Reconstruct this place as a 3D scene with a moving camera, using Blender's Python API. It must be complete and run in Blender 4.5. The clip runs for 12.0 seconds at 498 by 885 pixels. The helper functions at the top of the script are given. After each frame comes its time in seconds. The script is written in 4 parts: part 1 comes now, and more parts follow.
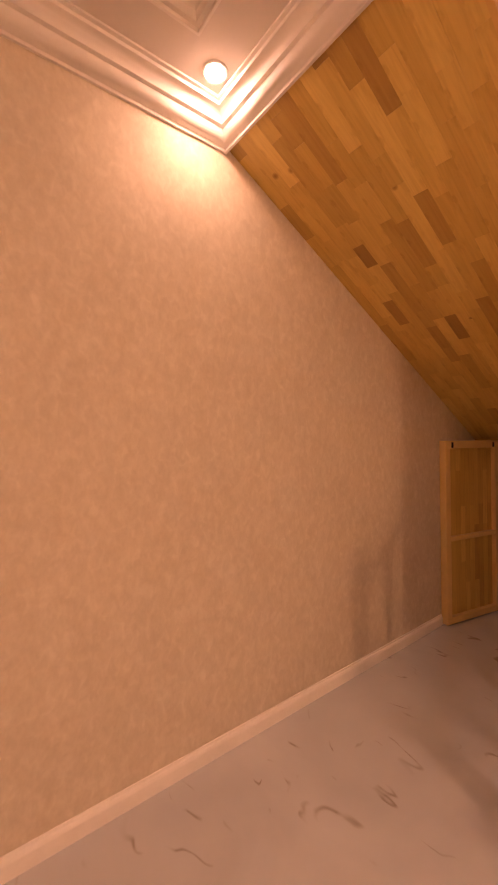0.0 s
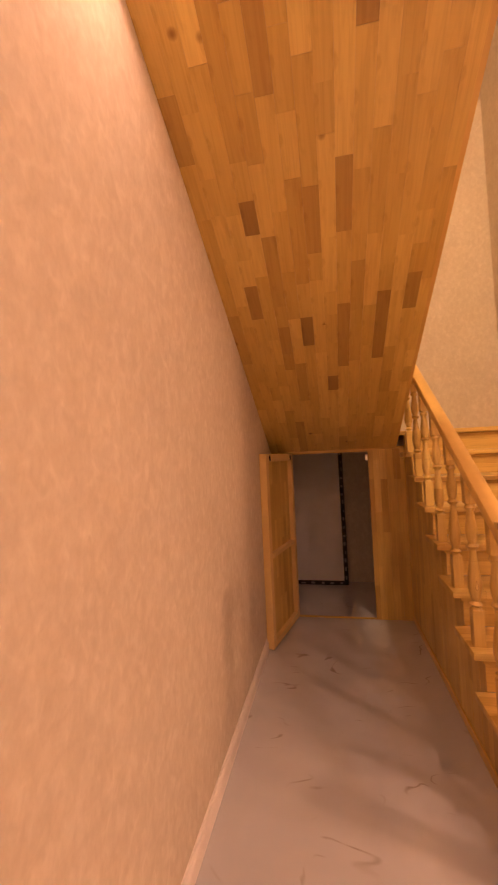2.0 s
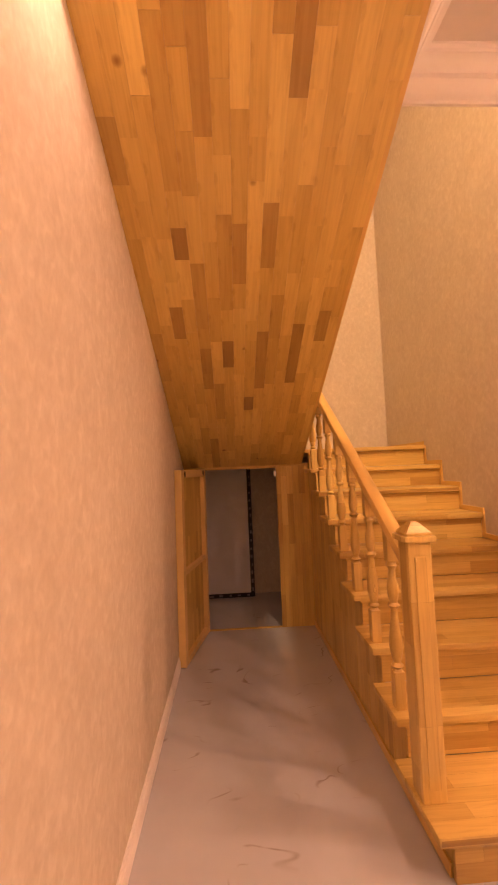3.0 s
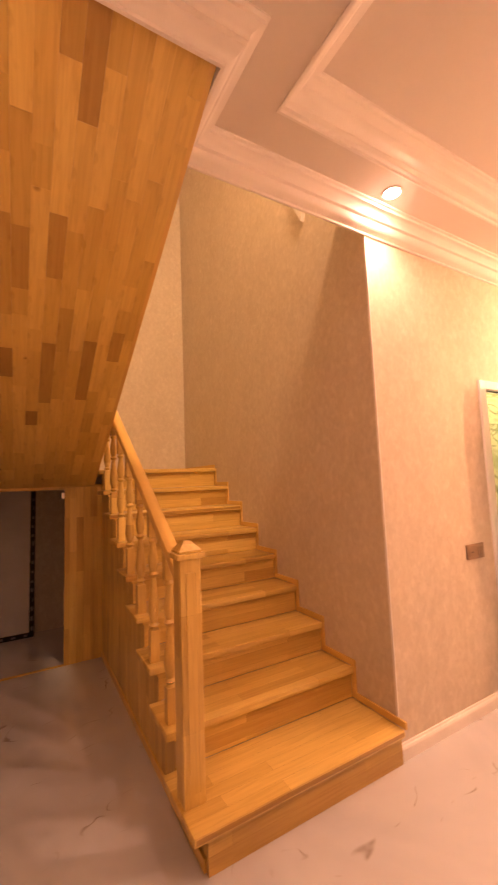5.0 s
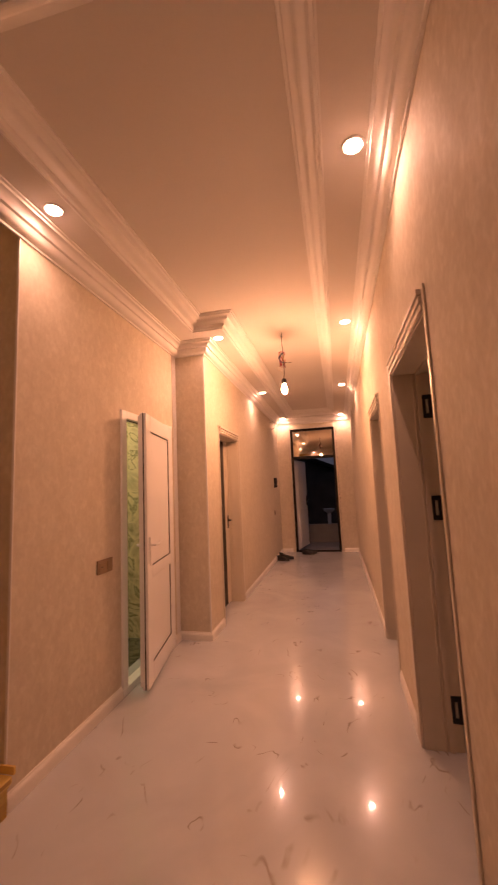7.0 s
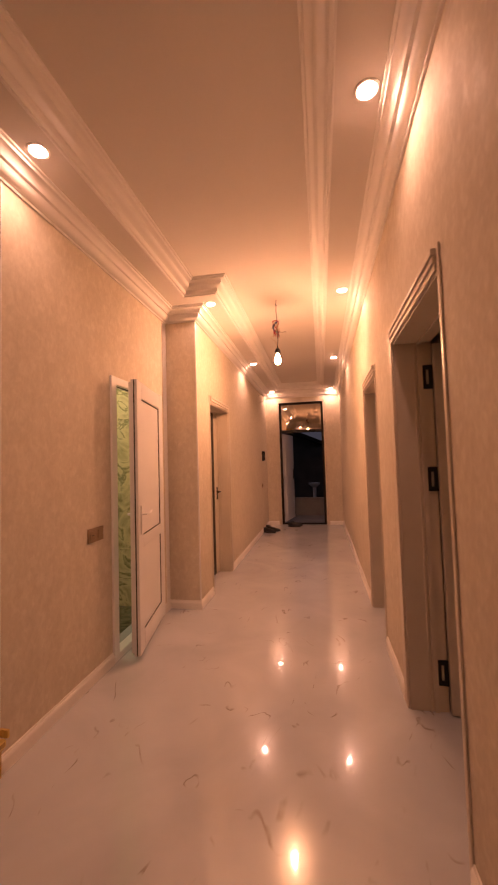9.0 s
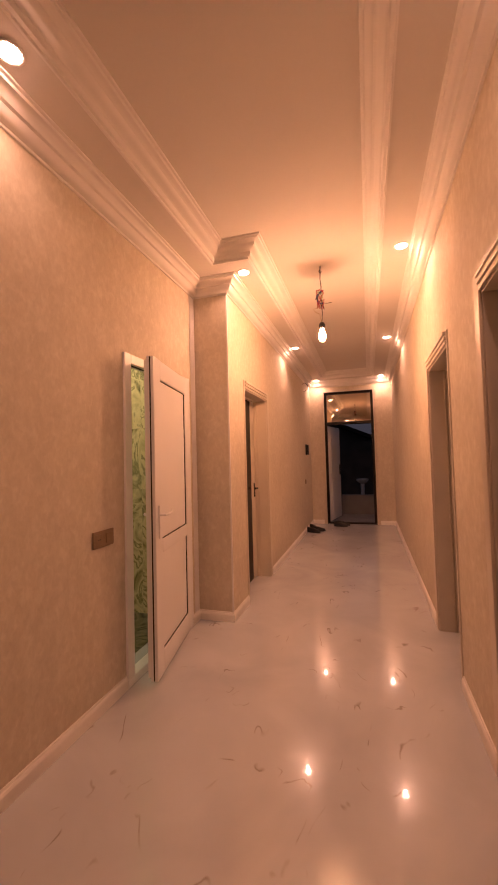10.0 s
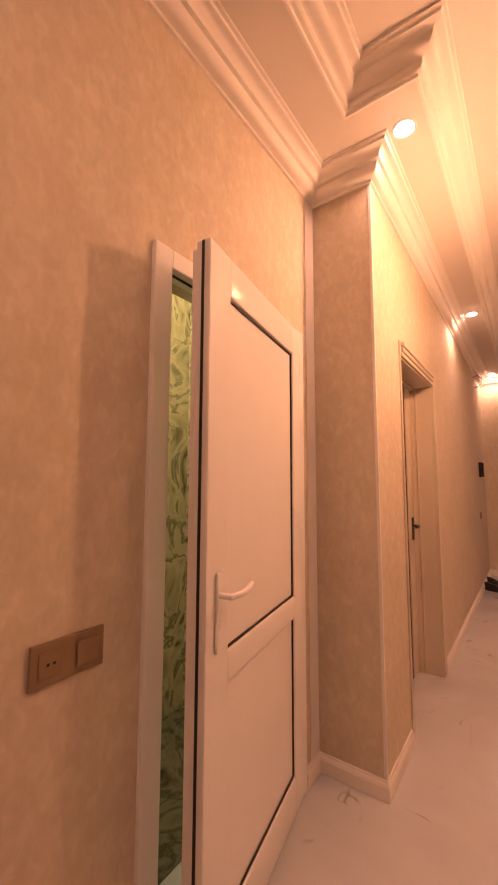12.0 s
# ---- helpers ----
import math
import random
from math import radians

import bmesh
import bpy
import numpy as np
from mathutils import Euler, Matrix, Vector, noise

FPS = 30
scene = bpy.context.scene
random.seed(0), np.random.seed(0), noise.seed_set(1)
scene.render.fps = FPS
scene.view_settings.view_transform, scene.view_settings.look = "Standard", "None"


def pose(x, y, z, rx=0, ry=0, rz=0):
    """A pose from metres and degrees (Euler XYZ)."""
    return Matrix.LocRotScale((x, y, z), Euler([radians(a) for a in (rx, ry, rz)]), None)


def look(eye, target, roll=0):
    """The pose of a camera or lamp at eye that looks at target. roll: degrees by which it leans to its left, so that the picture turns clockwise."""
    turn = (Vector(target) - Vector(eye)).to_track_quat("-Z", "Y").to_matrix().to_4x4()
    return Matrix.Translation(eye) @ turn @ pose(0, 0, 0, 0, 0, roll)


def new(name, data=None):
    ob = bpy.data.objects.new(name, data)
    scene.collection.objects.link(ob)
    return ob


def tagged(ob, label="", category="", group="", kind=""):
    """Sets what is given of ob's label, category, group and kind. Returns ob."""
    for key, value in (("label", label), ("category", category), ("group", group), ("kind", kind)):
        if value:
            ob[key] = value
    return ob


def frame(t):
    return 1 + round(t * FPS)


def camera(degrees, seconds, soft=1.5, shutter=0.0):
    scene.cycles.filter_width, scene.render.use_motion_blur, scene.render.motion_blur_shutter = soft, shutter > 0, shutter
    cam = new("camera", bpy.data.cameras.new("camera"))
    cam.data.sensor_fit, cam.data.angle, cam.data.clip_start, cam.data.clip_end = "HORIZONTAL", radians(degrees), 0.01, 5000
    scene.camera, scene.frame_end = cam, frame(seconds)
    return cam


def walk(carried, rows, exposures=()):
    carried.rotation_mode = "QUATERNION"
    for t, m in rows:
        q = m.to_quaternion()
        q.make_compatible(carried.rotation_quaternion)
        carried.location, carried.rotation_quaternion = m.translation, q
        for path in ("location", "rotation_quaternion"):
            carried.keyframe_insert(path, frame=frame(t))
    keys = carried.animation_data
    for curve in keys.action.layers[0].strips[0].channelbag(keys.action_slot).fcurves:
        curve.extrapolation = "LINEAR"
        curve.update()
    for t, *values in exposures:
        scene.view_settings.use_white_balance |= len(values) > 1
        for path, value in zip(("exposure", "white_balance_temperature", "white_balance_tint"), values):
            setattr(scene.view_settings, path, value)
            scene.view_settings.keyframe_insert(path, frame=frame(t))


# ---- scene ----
cam = camera(64.7, 12.0, soft=1.8, shutter=0.25)
PATH = [
    (0, (1.139, 1.098, 1.437), (2.357, 2.685, 1.441), -0.7),
    (0.5, (1.211, 1.429, 1.414), (2.632, 2.836, 1.466), -0.9),
    (1, (1.203, 1.753, 1.432), (2.889, 2.828, 1.47), -2.0),
    (1.5, (1.238, 1.963, 1.384), (3.087, 2.724, 1.45), -2.4),
    (2, (1.31, 2.11, 1.401), (3.267, 2.514, 1.487), -2.5),
    (2.5, (1.276, 2.218, 1.423), (3.27, 2.324, 1.531), -2.3),
    (4.5, (1.174, 2.147, 1.439), (3.05, 1.479, 1.619), -2.4),
    (5, (1.154, 2.114, 1.437), (2.877, 1.117, 1.632), -2.2),
    (5.5, (1.133, 2.09, 1.445), (2.614, 0.761, 1.647), -1.8),
    (6, (1.115, 2.087, 1.457), (2.252, 0.456, 1.67), -1.8),
    (6.5, (1.08, 2.084, 1.43), (1.835, 0.247, 1.667), -2.3),
    (7, (1.073, 2.101, 1.422), (1.496, 0.16, 1.655), -2.5),
    (7.2, (1.085, 2.09, 1.42), (1.408, 0.129, 1.647), -2.4),
    (8.8, (1.121, 2.076, 1.402), (1.413, 0.101, 1.531), -1.7),
    (9, (1.15, 2.059, 1.393), (1.506, 0.094, 1.495), -1.7),
    (9.5, (1.172, 1.838, 1.368), (1.663, -0.099, 1.439), -1.7),
    (10, (1.199, 1.542, 1.371), (1.776, -0.372, 1.455), -1.5),
    (10.5, (1.33, 1.237, 1.388), (2.021, -0.635, 1.523), -1.1),
    (11, (1.432, 0.854, 1.374), (2.305, -0.938, 1.544), -0.7),
    (11.5, (1.607, 0.504, 1.363), (2.622, -1.211, 1.538), -0.3),
    (12, (1.762, 0.167, 1.341), (2.921, -1.45, 1.542), 0.2),
]
walk(cam, [(t, look(eye, target, roll)) for t, eye, target, roll in PATH], exposures=[(0.0, 1.18, 6050, 9), (1.5, 1.38, 6000, 9), (2.5, 1.80, 5950, 9), (4.5, 1.85, 6200, 10), (5.5, 1.13, 6300, 13), (6.5, 0.28, 6350, 16), (7.2, 0.18, 6350, 16), (9.0, 0.13, 6400, 16), (10.0, 0.03, 6400, 16), (11.0, -0.07, 6400, 16), (12.0, 0.13, 6400, 15)])

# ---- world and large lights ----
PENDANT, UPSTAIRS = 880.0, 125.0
WARM, PALE = (1.0, 0.445, 0.215), (1.0, 0.50, 0.325)
world = bpy.data.worlds.new("dusk")
scene.world = world
world.use_nodes = True
world.node_tree.nodes["Background"].inputs[0].default_value = (0.034, 0.031, 0.040, 1)
world.node_tree.nodes["Background"].inputs[1].default_value = 1.2


# ---- materials ----
def shader(name):
    m = bpy.data.materials.new(name)
    m.use_nodes = True
    return m, m.node_tree, m.node_tree.nodes["Principled BSDF"]


def node(tree, kind, **sockets):
    n = tree.nodes.new(kind)
    for key, value in sockets.items():
        n.inputs[key.replace("_", " ")].default_value = value
    return n


def ramp(tree, fac, stops):
    n = tree.nodes.new("ShaderNodeValToRGB")
    while len(n.color_ramp.elements) < len(stops):
        n.color_ramp.elements.new(0.5)
    for e, (p, c) in zip(n.color_ramp.elements, stops):
        e.position, e.color = p, (*c, 1)
    tree.links.new(fac, n.inputs["Fac"])
    return n.outputs["Color"]


def mix(tree, fac, a, b, mode="MIX"):
    n = tree.nodes.new("ShaderNodeMix")
    n.data_type, n.blend_type = "RGBA", mode
    for sock, v in ((n.inputs[0], fac), (n.inputs[6], a), (n.inputs[7], b)):
        if hasattr(v, "is_linked"):
            tree.links.new(v, sock)
        else:
            sock.default_value = v if isinstance(v, (int, float)) else (*v, 1)
    return n.outputs[2]


def mapped(tree, scale=(1, 1, 1), source="Object"):
    tc = tree.nodes.new("ShaderNodeTexCoord")
    mp = tree.nodes.new("ShaderNodeMapping")
    mp.inputs["Scale"].default_value = scale
    tree.links.new(tc.outputs[source], mp.inputs["Vector"])
    return mp.outputs["Vector"]


def noise_tex(tree, vec, scale, detail=3.0, distort=0.0):
    n = node(tree, "ShaderNodeTexNoise", Scale=scale, Detail=detail, Distortion=distort)
    tree.links.new(vec, n.inputs["Vector"])
    return n.outputs["Fac"]


def bumped(tree, bsdf, height, strength, distance=0.002):
    b = node(tree, "ShaderNodeBump", Strength=strength, Distance=distance)
    tree.links.new(height, b.inputs["Height"])
    tree.links.new(b.outputs["Normal"], bsdf.inputs["Normal"])


def surf(name, base, rough=0.5, var=0.12, scale=6.0, bump=0.1, fine=60.0, metal=0.0, spec=0.5):
    """A painted or plain surface with a large and a fine variation."""
    m, t, b = shader(name)
    v = mapped(t)
    big, small = noise_tex(t, v, scale), noise_tex(t, v, fine)
    lo, hi = [c * (1 - var) for c in base], [min(1, c * (1 + var)) for c in base]
    col = ramp(t, big, [(0.3, lo), (0.7, hi)])
    col = mix(t, 0.25, col, ramp(t, small, [(0.3, lo), (0.7, hi)]))
    t.links.new(col, b.inputs["Base Color"])
    b.inputs["Roughness"].default_value = rough
    b.inputs["Metallic"].default_value = metal
    b.inputs["Specular IOR Level"].default_value = spec
    bumped(t, b, small, bump)
    return m


def wallpaper():
    m, t, b = shader("wallpaper")
    fleck = noise_tex(t, mapped(t, (1, 1, 0.55)), 85.0, 3.0, 0.5)
    blotch = noise_tex(t, mapped(t, (1, 1, 0.7)), 30.0, 5.0, 0.6)
    cloud = noise_tex(t, mapped(t), 1.8, 3.0)
    patch = noise_tex(t, mapped(t, (1, 1, 0.6)), 8.0, 3.0, 0.8)
    col = ramp(t, blotch, [(0.34, (0.556, 0.485, 0.382)), (0.52, (0.632, 0.560, 0.450)), (0.64, (0.714, 0.645, 0.529)), (0.72, (0.775, 0.710, 0.589))])
    col = mix(t, 0.42, col, ramp(t, cloud, [(0.3, (0.592, 0.520, 0.414)), (0.7, (0.683, 0.610, 0.492))]))
    col = mix(t, 0.22, col, ramp(t, patch, [(0.35, (0.551, 0.480, 0.378)), (0.65, (0.724, 0.650, 0.534))]))
    col = mix(t, 0.14, col, ramp(t, fleck, [(0.35, (0.530, 0.460, 0.358)), (0.65, (0.755, 0.680, 0.562))]))
    t.links.new(col, b.inputs["Base Color"])
    t.links.new(ramp(t, blotch, [(0.45, (0.82,) * 3), (0.66, (0.62,) * 3)]), b.inputs["Roughness"])
    b.inputs["Specular IOR Level"].default_value = 0.3
    bumped(t, b, fleck, 0.10, 0.002)
    return m


def wood(name, along, across, tint=1.0, row=0.06, length=0.5, rough=0.34):
    """Laminated strips: long along one axis, stacked along another."""
    m, t, b = shader(name)
    tc = t.nodes.new("ShaderNodeTexCoord")
    sep, com = t.nodes.new("ShaderNodeSeparateXYZ"), t.nodes.new("ShaderNodeCombineXYZ")
    t.links.new(tc.outputs["Object"], sep.inputs[0])
    t.links.new(sep.outputs[along], com.inputs[0])
    t.links.new(sep.outputs[across], com.inputs[1])
    t.links.new(sep.outputs[3 - along - across], com.inputs[2])
    br = t.nodes.new("ShaderNodeTexBrick")
    br.offset, br.offset_frequency = 0.37, 2
    for key, value in (("Scale", 1.0), ("Mortar Size", 0.0004), ("Brick Width", length), ("Row Height", row), ("Bias", 0.0)):
        br.inputs[key].default_value = value
    br.inputs["Color1"].default_value = (0.30 * tint, 0.30 * tint, 0.30 * tint, 1)
    br.inputs["Color2"].default_value = (1, 1, 1, 1)
    br.inputs["Mortar"].default_value = (0.1, 0.1, 0.1, 1)
    t.links.new(com.outputs[0], br.inputs["Vector"])
    mp = t.nodes.new("ShaderNodeMapping")
    mp.inputs["Scale"].default_value = (2.0, 38.0, 38.0)
    t.links.new(com.outputs[0], mp.inputs["Vector"])
    grain = noise_tex(t, mp.outputs[0], 1.6, 5.0, 1.2)
    tone = ramp(t, br.outputs["Color"], [(0.25, (0.43, 0.255, 0.055)), (0.42, (0.60, 0.40, 0.095)), (0.75, (0.68, 0.475, 0.12)), (1.0, (0.78, 0.575, 0.165))])
    streak = ramp(t, grain, [(0.3, (0.86, 0.82, 0.76)), (0.6, (1, 1, 1))])
    t.links.new(mix(t, 1.0, tone, streak, "MULTIPLY"), b.inputs["Base Color"])
    b.inputs["Roughness"].default_value = rough
    b.inputs["Coat Weight"].default_value = 0.25
    b.inputs["Coat Roughness"].default_value = 0.25
    bumped(t, b, grain, 0.08, 0.001)
    return m


def strip_wood():
    """A single lamella, its tone drawn by lot; grain along local x."""
    m, t, b = shader("lamella_wood")
    info = t.nodes.new("ShaderNodeObjectInfo")
    off = t.nodes.new("ShaderNodeVectorMath")
    off.operation = "SCALE"
    off.inputs[0].default_value = (31, 17, 23)
    t.links.new(info.outputs["Random"], off.inputs["Scale"])
    add = t.nodes.new("ShaderNodeVectorMath")
    t.links.new(mapped(t, (2.0, 34.0, 34.0)), add.inputs[0])
    t.links.new(off.outputs[0], add.inputs[1])
    grain = noise_tex(t, add.outputs[0], 1.5, 5.0, 1.3)
    tone = ramp(t, info.outputs["Random"], [(0.0, (0.38, 0.225, 0.048)), (0.10, (0.52, 0.335, 0.075)), (0.20, (0.64, 0.44, 0.10)), (0.6, (0.72, 0.51, 0.125)), (1.0, (0.82, 0.61, 0.165))])
    streak = ramp(t, grain, [(0.28, (0.87, 0.83, 0.77)), (0.6, (1, 1, 1))])
    spots = ramp(t, noise_tex(t, mapped(t, (6.0, 14.0, 14.0)), 1.3, 4.0, 0.6), [(0.30, (0.80, 0.73, 0.62)), (0.48, (1, 1, 1))])
    vor = node(t, "ShaderNodeTexVoronoi", Scale=3.2)
    vadd = t.nodes.new("ShaderNodeVectorMath")
    t.links.new(mapped(t), vadd.inputs[0])
    t.links.new(off.outputs[0], vadd.inputs[1])
    t.links.new(vadd.outputs[0], vor.inputs["Vector"])
    knot = ramp(t, vor.outputs["Distance"], [(0.0, (0.30, 0.20, 0.12)), (0.03, (0.55, 0.44, 0.33)), (0.065, (1, 1, 1))])
    body = mix(t, 1.0, mix(t, 1.0, tone, streak, "MULTIPLY"), spots, "MULTIPLY")
    t.links.new(mix(t, 1.0, body, knot, "MULTIPLY"), b.inputs["Base Color"])
    b.inputs["Roughness"].default_value = 0.36
    b.inputs["Coat Weight"].default_value = 0.2
    b.inputs["Coat Roughness"].default_value = 0.3
    bumped(t, b, grain, 0.08, 0.001)
    return m


def porcelain():
    """Polished off-white floor with sparse short dark veins and broad clouds."""
    m, t, b = shader("polished_porcelain")
    v = mapped(t)
    field = noise_tex(t, mapped(t, (1.0, 0.6, 1.0)), 3.2, 2.5, 0.7)
    level = t.nodes.new("ShaderNodeMath")
    level.operation = "SUBTRACT"
    level.inputs[1].default_value = 0.5
    t.links.new(field, level.inputs[0])
    size = t.nodes.new("ShaderNodeMath")
    size.operation = "ABSOLUTE"
    t.links.new(level.outputs[0], size.inputs[0])
    line = ramp(t, size.outputs[0], [(0.002, (0.85, 0.85, 0.85)), (0.011, (0, 0, 0))])
    dash = ramp(t, noise_tex(t, v, 8.0, 1.0), [(0.52, (0, 0, 0)), (0.62, (1, 1, 1))])
    gate = ramp(t, noise_tex(t, v, 2.3, 1.0), [(0.44, (0, 0, 0)), (0.54, (1, 1, 1))])
    mask = mix(t, 1.0, mix(t, 1.0, line, dash, "MULTIPLY"), gate, "MULTIPLY")
    cloud = ramp(t, noise_tex(t, v, 1.6, 4.0, 0.8), [(0.3, (0.50, 0.515, 0.555)), (0.7, (0.61, 0.625, 0.665))])
    t.links.new(mix(t, mask, cloud, (0.30, 0.26, 0.23)), b.inputs["Base Color"])
    b.inputs["Roughness"].default_value = 0.17
    b.inputs["Specular IOR Level"].default_value = 0.5
    b.inputs["Coat Weight"].default_value = 0.75
    b.inputs["Coat Roughness"].default_value = 0.03
    bumped(t, b, noise_tex(t, v, 5.0, 2.0), 0.008, 0.002)
    return m


def green_marble(name, k):
    m, t, b = shader(name)
    info = t.nodes.new("ShaderNodeObjectInfo")
    off = t.nodes.new("ShaderNodeVectorMath")
    off.operation = "SCALE"
    off.inputs[0].default_value = (13, 7, 19)
    t.links.new(info.outputs["Random"], off.inputs["Scale"])
    add = t.nodes.new("ShaderNodeVectorMath")
    t.links.new(mapped(t), add.inputs[0])
    t.links.new(off.outputs[0], add.inputs[1])
    n = noise_tex(t, add.outputs[0], 2.6, 4.0, 2.8)
    col = ramp(t, n, [(p, tuple(c * k for c in q)) for p, q in ((0.30, (0.15, 0.15, 0.085)), (0.40, (0.50, 0.47, 0.29)), (0.52, (0.74, 0.69, 0.46)), (0.585, (0.24, 0.245, 0.14)), (0.64, (0.68, 0.64, 0.42)))])
    t.links.new(col, b.inputs["Base Color"])
    b.inputs["Roughness"].default_value = 0.12
    return m


def glow(name, colour, strength):
    m, t, b = shader(name)
    b.inputs["Base Color"].default_value = (*colour, 1)
    b.inputs["Emission Color"].default_value = (*colour, 1)
    b.inputs["Emission Strength"].default_value = strength
    return m


def glass():
    m, t, b = shader("window_glass")
    b.inputs["Base Color"].default_value = (0.9, 0.95, 0.93, 1)
    b.inputs["Roughness"].default_value = 0.01
    b.inputs["Transmission Weight"].default_value = 1.0
    b.inputs["IOR"].default_value = 1.5
    return m


PAPER = wallpaper()
FLOOR = porcelain()
CEIL = surf("ceiling_paint", (0.70, 0.66, 0.62), 0.9, 0.03, 1.5, 0.05, spec=0.15)
PLASTER = surf("plaster_moulding", (0.80, 0.77, 0.74), 0.6, 0.03, 3.0, 0.04, spec=0.25)
SKIRT = surf("skirting_cream", (0.85, 0.81, 0.76), 0.4, 0.06, 5.0, 0.05)
PLAIN = surf("plain_plaster", (0.55, 0.51, 0.46), 0.8, 0.08, 3.0, 0.2)
PVC = surf("white_pvc", (0.87, 0.86, 0.85), 0.28, 0.02, 4.0, 0.02)
GASKET = surf("black_gasket", (0.015, 0.014, 0.014), 0.6, 0.1)
CASING = surf("cream_door_casing", (0.62, 0.55, 0.45), 0.38, 0.05, 4.0, 0.05)
BLACK = surf("black_metal", (0.02, 0.019, 0.018), 0.4, 0.15, 8.0, 0.05, metal=0.6)
DARKFRAME = surf("dark_door_frame", (0.012, 0.010, 0.009), 0.45, 0.2, spec=0.2)
BLACKGLASS = surf("black_glass", (0.006, 0.006, 0.006), 0.25, 0.1, 4.0, 0.0, spec=0.15)
BOARD = surf("grey_white_board", (0.78, 0.77, 0.78), 0.5, 0.05)
STEEL = surf("chrome", (0.7, 0.7, 0.7), 0.2, 0.05, metal=1.0)
BRONZE = surf("bronze_plastic", (0.30, 0.21, 0.13), 0.35, 0.08, 10.0, 0.03, metal=0.3)
SHOE = surf("black_shoe_leather", (0.012, 0.011, 0.011), 0.5, 0.3, 20.0, 0.2)
CONCRETE = surf("concrete_yard", (0.30, 0.29, 0.28), 0.8, 0.2, 3.0, 0.4)
# bare soil; also the dusk darkness of yard wall and house, put into colour
EARTH_DUSK = surf("ground_and_dusk_dark", (0.08, 0.07, 0.06), 0.9, 0.3, 2.0, 0.5)
CERAMIC = surf("white_ceramic", (0.75, 0.76, 0.78), 0.15, 0.03)
WOOD_Y_X = wood("tread_wood", 1, 0, 1.0, 0.065, 0.7)
WOOD_Y_Z = wood("riser_wood", 1, 2, 1.0, 0.065, 0.7)
WOOD_Z_X = wood("panel_wood", 2, 0, 1.0, 0.055, 0.45)
WOOD_Z_Y = wood("upright_wood", 2, 1, 1.0, 0.055, 0.45)
PRINT = surf("grey_print", (0.22, 0.21, 0.21), 0.5, 0.2)
# cupboard door frame: lamplight on the battens put into a paler wood colour
LIT_BATTEN = surf("lit_batten_wood", (0.72, 0.52, 0.20), 0.4, 0.07, 7.0, 0.05, 40.0)
WOOD_X_Z = surf("rail_wood", (0.70, 0.47, 0.13), 0.36, 0.10, 5.0, 0.05, 30.0)
LAMELLA = strip_wood()
MARBLE, MARBLE_DARK = green_marble("green_marble_tile", 1.0), green_marble("dark_green_marble", 0.25)
SPOT_GLOW = glow("spot_lens", PALE, 110.0)
BULB_GLOW = glow("bulb_glass", WARM, PENDANT)
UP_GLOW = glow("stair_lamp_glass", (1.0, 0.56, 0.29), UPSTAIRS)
BATH_GLOW = glow("bath_lamp_glass", (1.0, 0.78, 0.46), 165.0)
GLASS = glass()
SOLAR = surf("solar_mirror_glass", (0.42, 0.37, 0.31), 0.03, 0.02, 2.0, 0.0, metal=1.0)


# ---- mesh helpers ----
def box(bm, lo, hi, bevel=0.0):
    r = bmesh.ops.create_cube(bm, size=1.0)
    c = [(a + b) / 2 for a, b in zip(lo, hi)]
    d = [abs(b - a) for a, b in zip(lo, hi)]
    for v in r["verts"]:
        v.co = Vector([c[k] + v.co[k] * d[k] for k in range(3)])
    if bevel:
        edges = list({e for v in r["verts"] for e in v.link_edges})
        bmesh.ops.bevel(bm, geom=edges, offset=bevel, segments=2, affect="EDGES", profile=0.6)
    return bm


def boxes(*pairs, bevel=0.0):
    bm = bmesh.new()
    for lo, hi in pairs:
        box(bm, lo, hi, bevel)
    return bm


def prism(bm, outline, axis, a, b):
    """An outline of (u, v) drawn out along an axis from a to b; u, v are the other two axes in order."""
    def at(u, v, w):
        p = [u, v]
        p.insert(axis, w)
        return p
    lo = [bm.verts.new(at(u, v, a)) for u, v in outline]
    hi = [bm.verts.new(at(u, v, b)) for u, v in outline]
    bm.faces.new(lo), bm.faces.new(hi[::-1])
    for k in range(len(lo)):
        bm.faces.new((lo[k], hi[k], hi[k - 1], lo[k - 1]))
    bmesh.ops.recalc_face_normals(bm, faces=bm.faces)
    return bm


def turned(bm, profile, steps=14, centre=(0, 0)):
    """A profile of (radius, z) turned round a vertical axis."""
    rings = [[bm.verts.new((centre[0] + r * math.cos(2 * math.pi * k / steps), centre[1] + r * math.sin(2 * math.pi * k / steps), z)) for k in range(steps)] for r, z in profile]
    for a, b in zip(rings, rings[1:]):
        for k in range(steps):
            bm.faces.new((a[k - 1], a[k], b[k], b[k - 1]))
    bm.faces.new(rings[0][::-1]), bm.faces.new(rings[-1])
    return bm


def tube(bm, points, radius, steps=8):
    rings = []
    for i, p in enumerate(points):
        p = Vector(p)
        d = (Vector(points[min(i + 1, len(points) - 1)]) - Vector(points[max(i - 1, 0)])).normalized()
        side = d.orthogonal().normalized() if i == 0 else (rings_side - d * rings_side.dot(d)).normalized()
        rings_side = side
        up = d.cross(side)
        rings.append([bm.verts.new(p + radius * (side * math.cos(2 * math.pi * k / steps) + up * math.sin(2 * math.pi * k / steps))) for k in range(steps)])
    for a, b in zip(rings, rings[1:]):
        for k in range(steps):
            bm.faces.new((a[k - 1], a[k], b[k], b[k - 1]))
    bm.faces.new(rings[0][::-1]), bm.faces.new(rings[-1])
    return bm


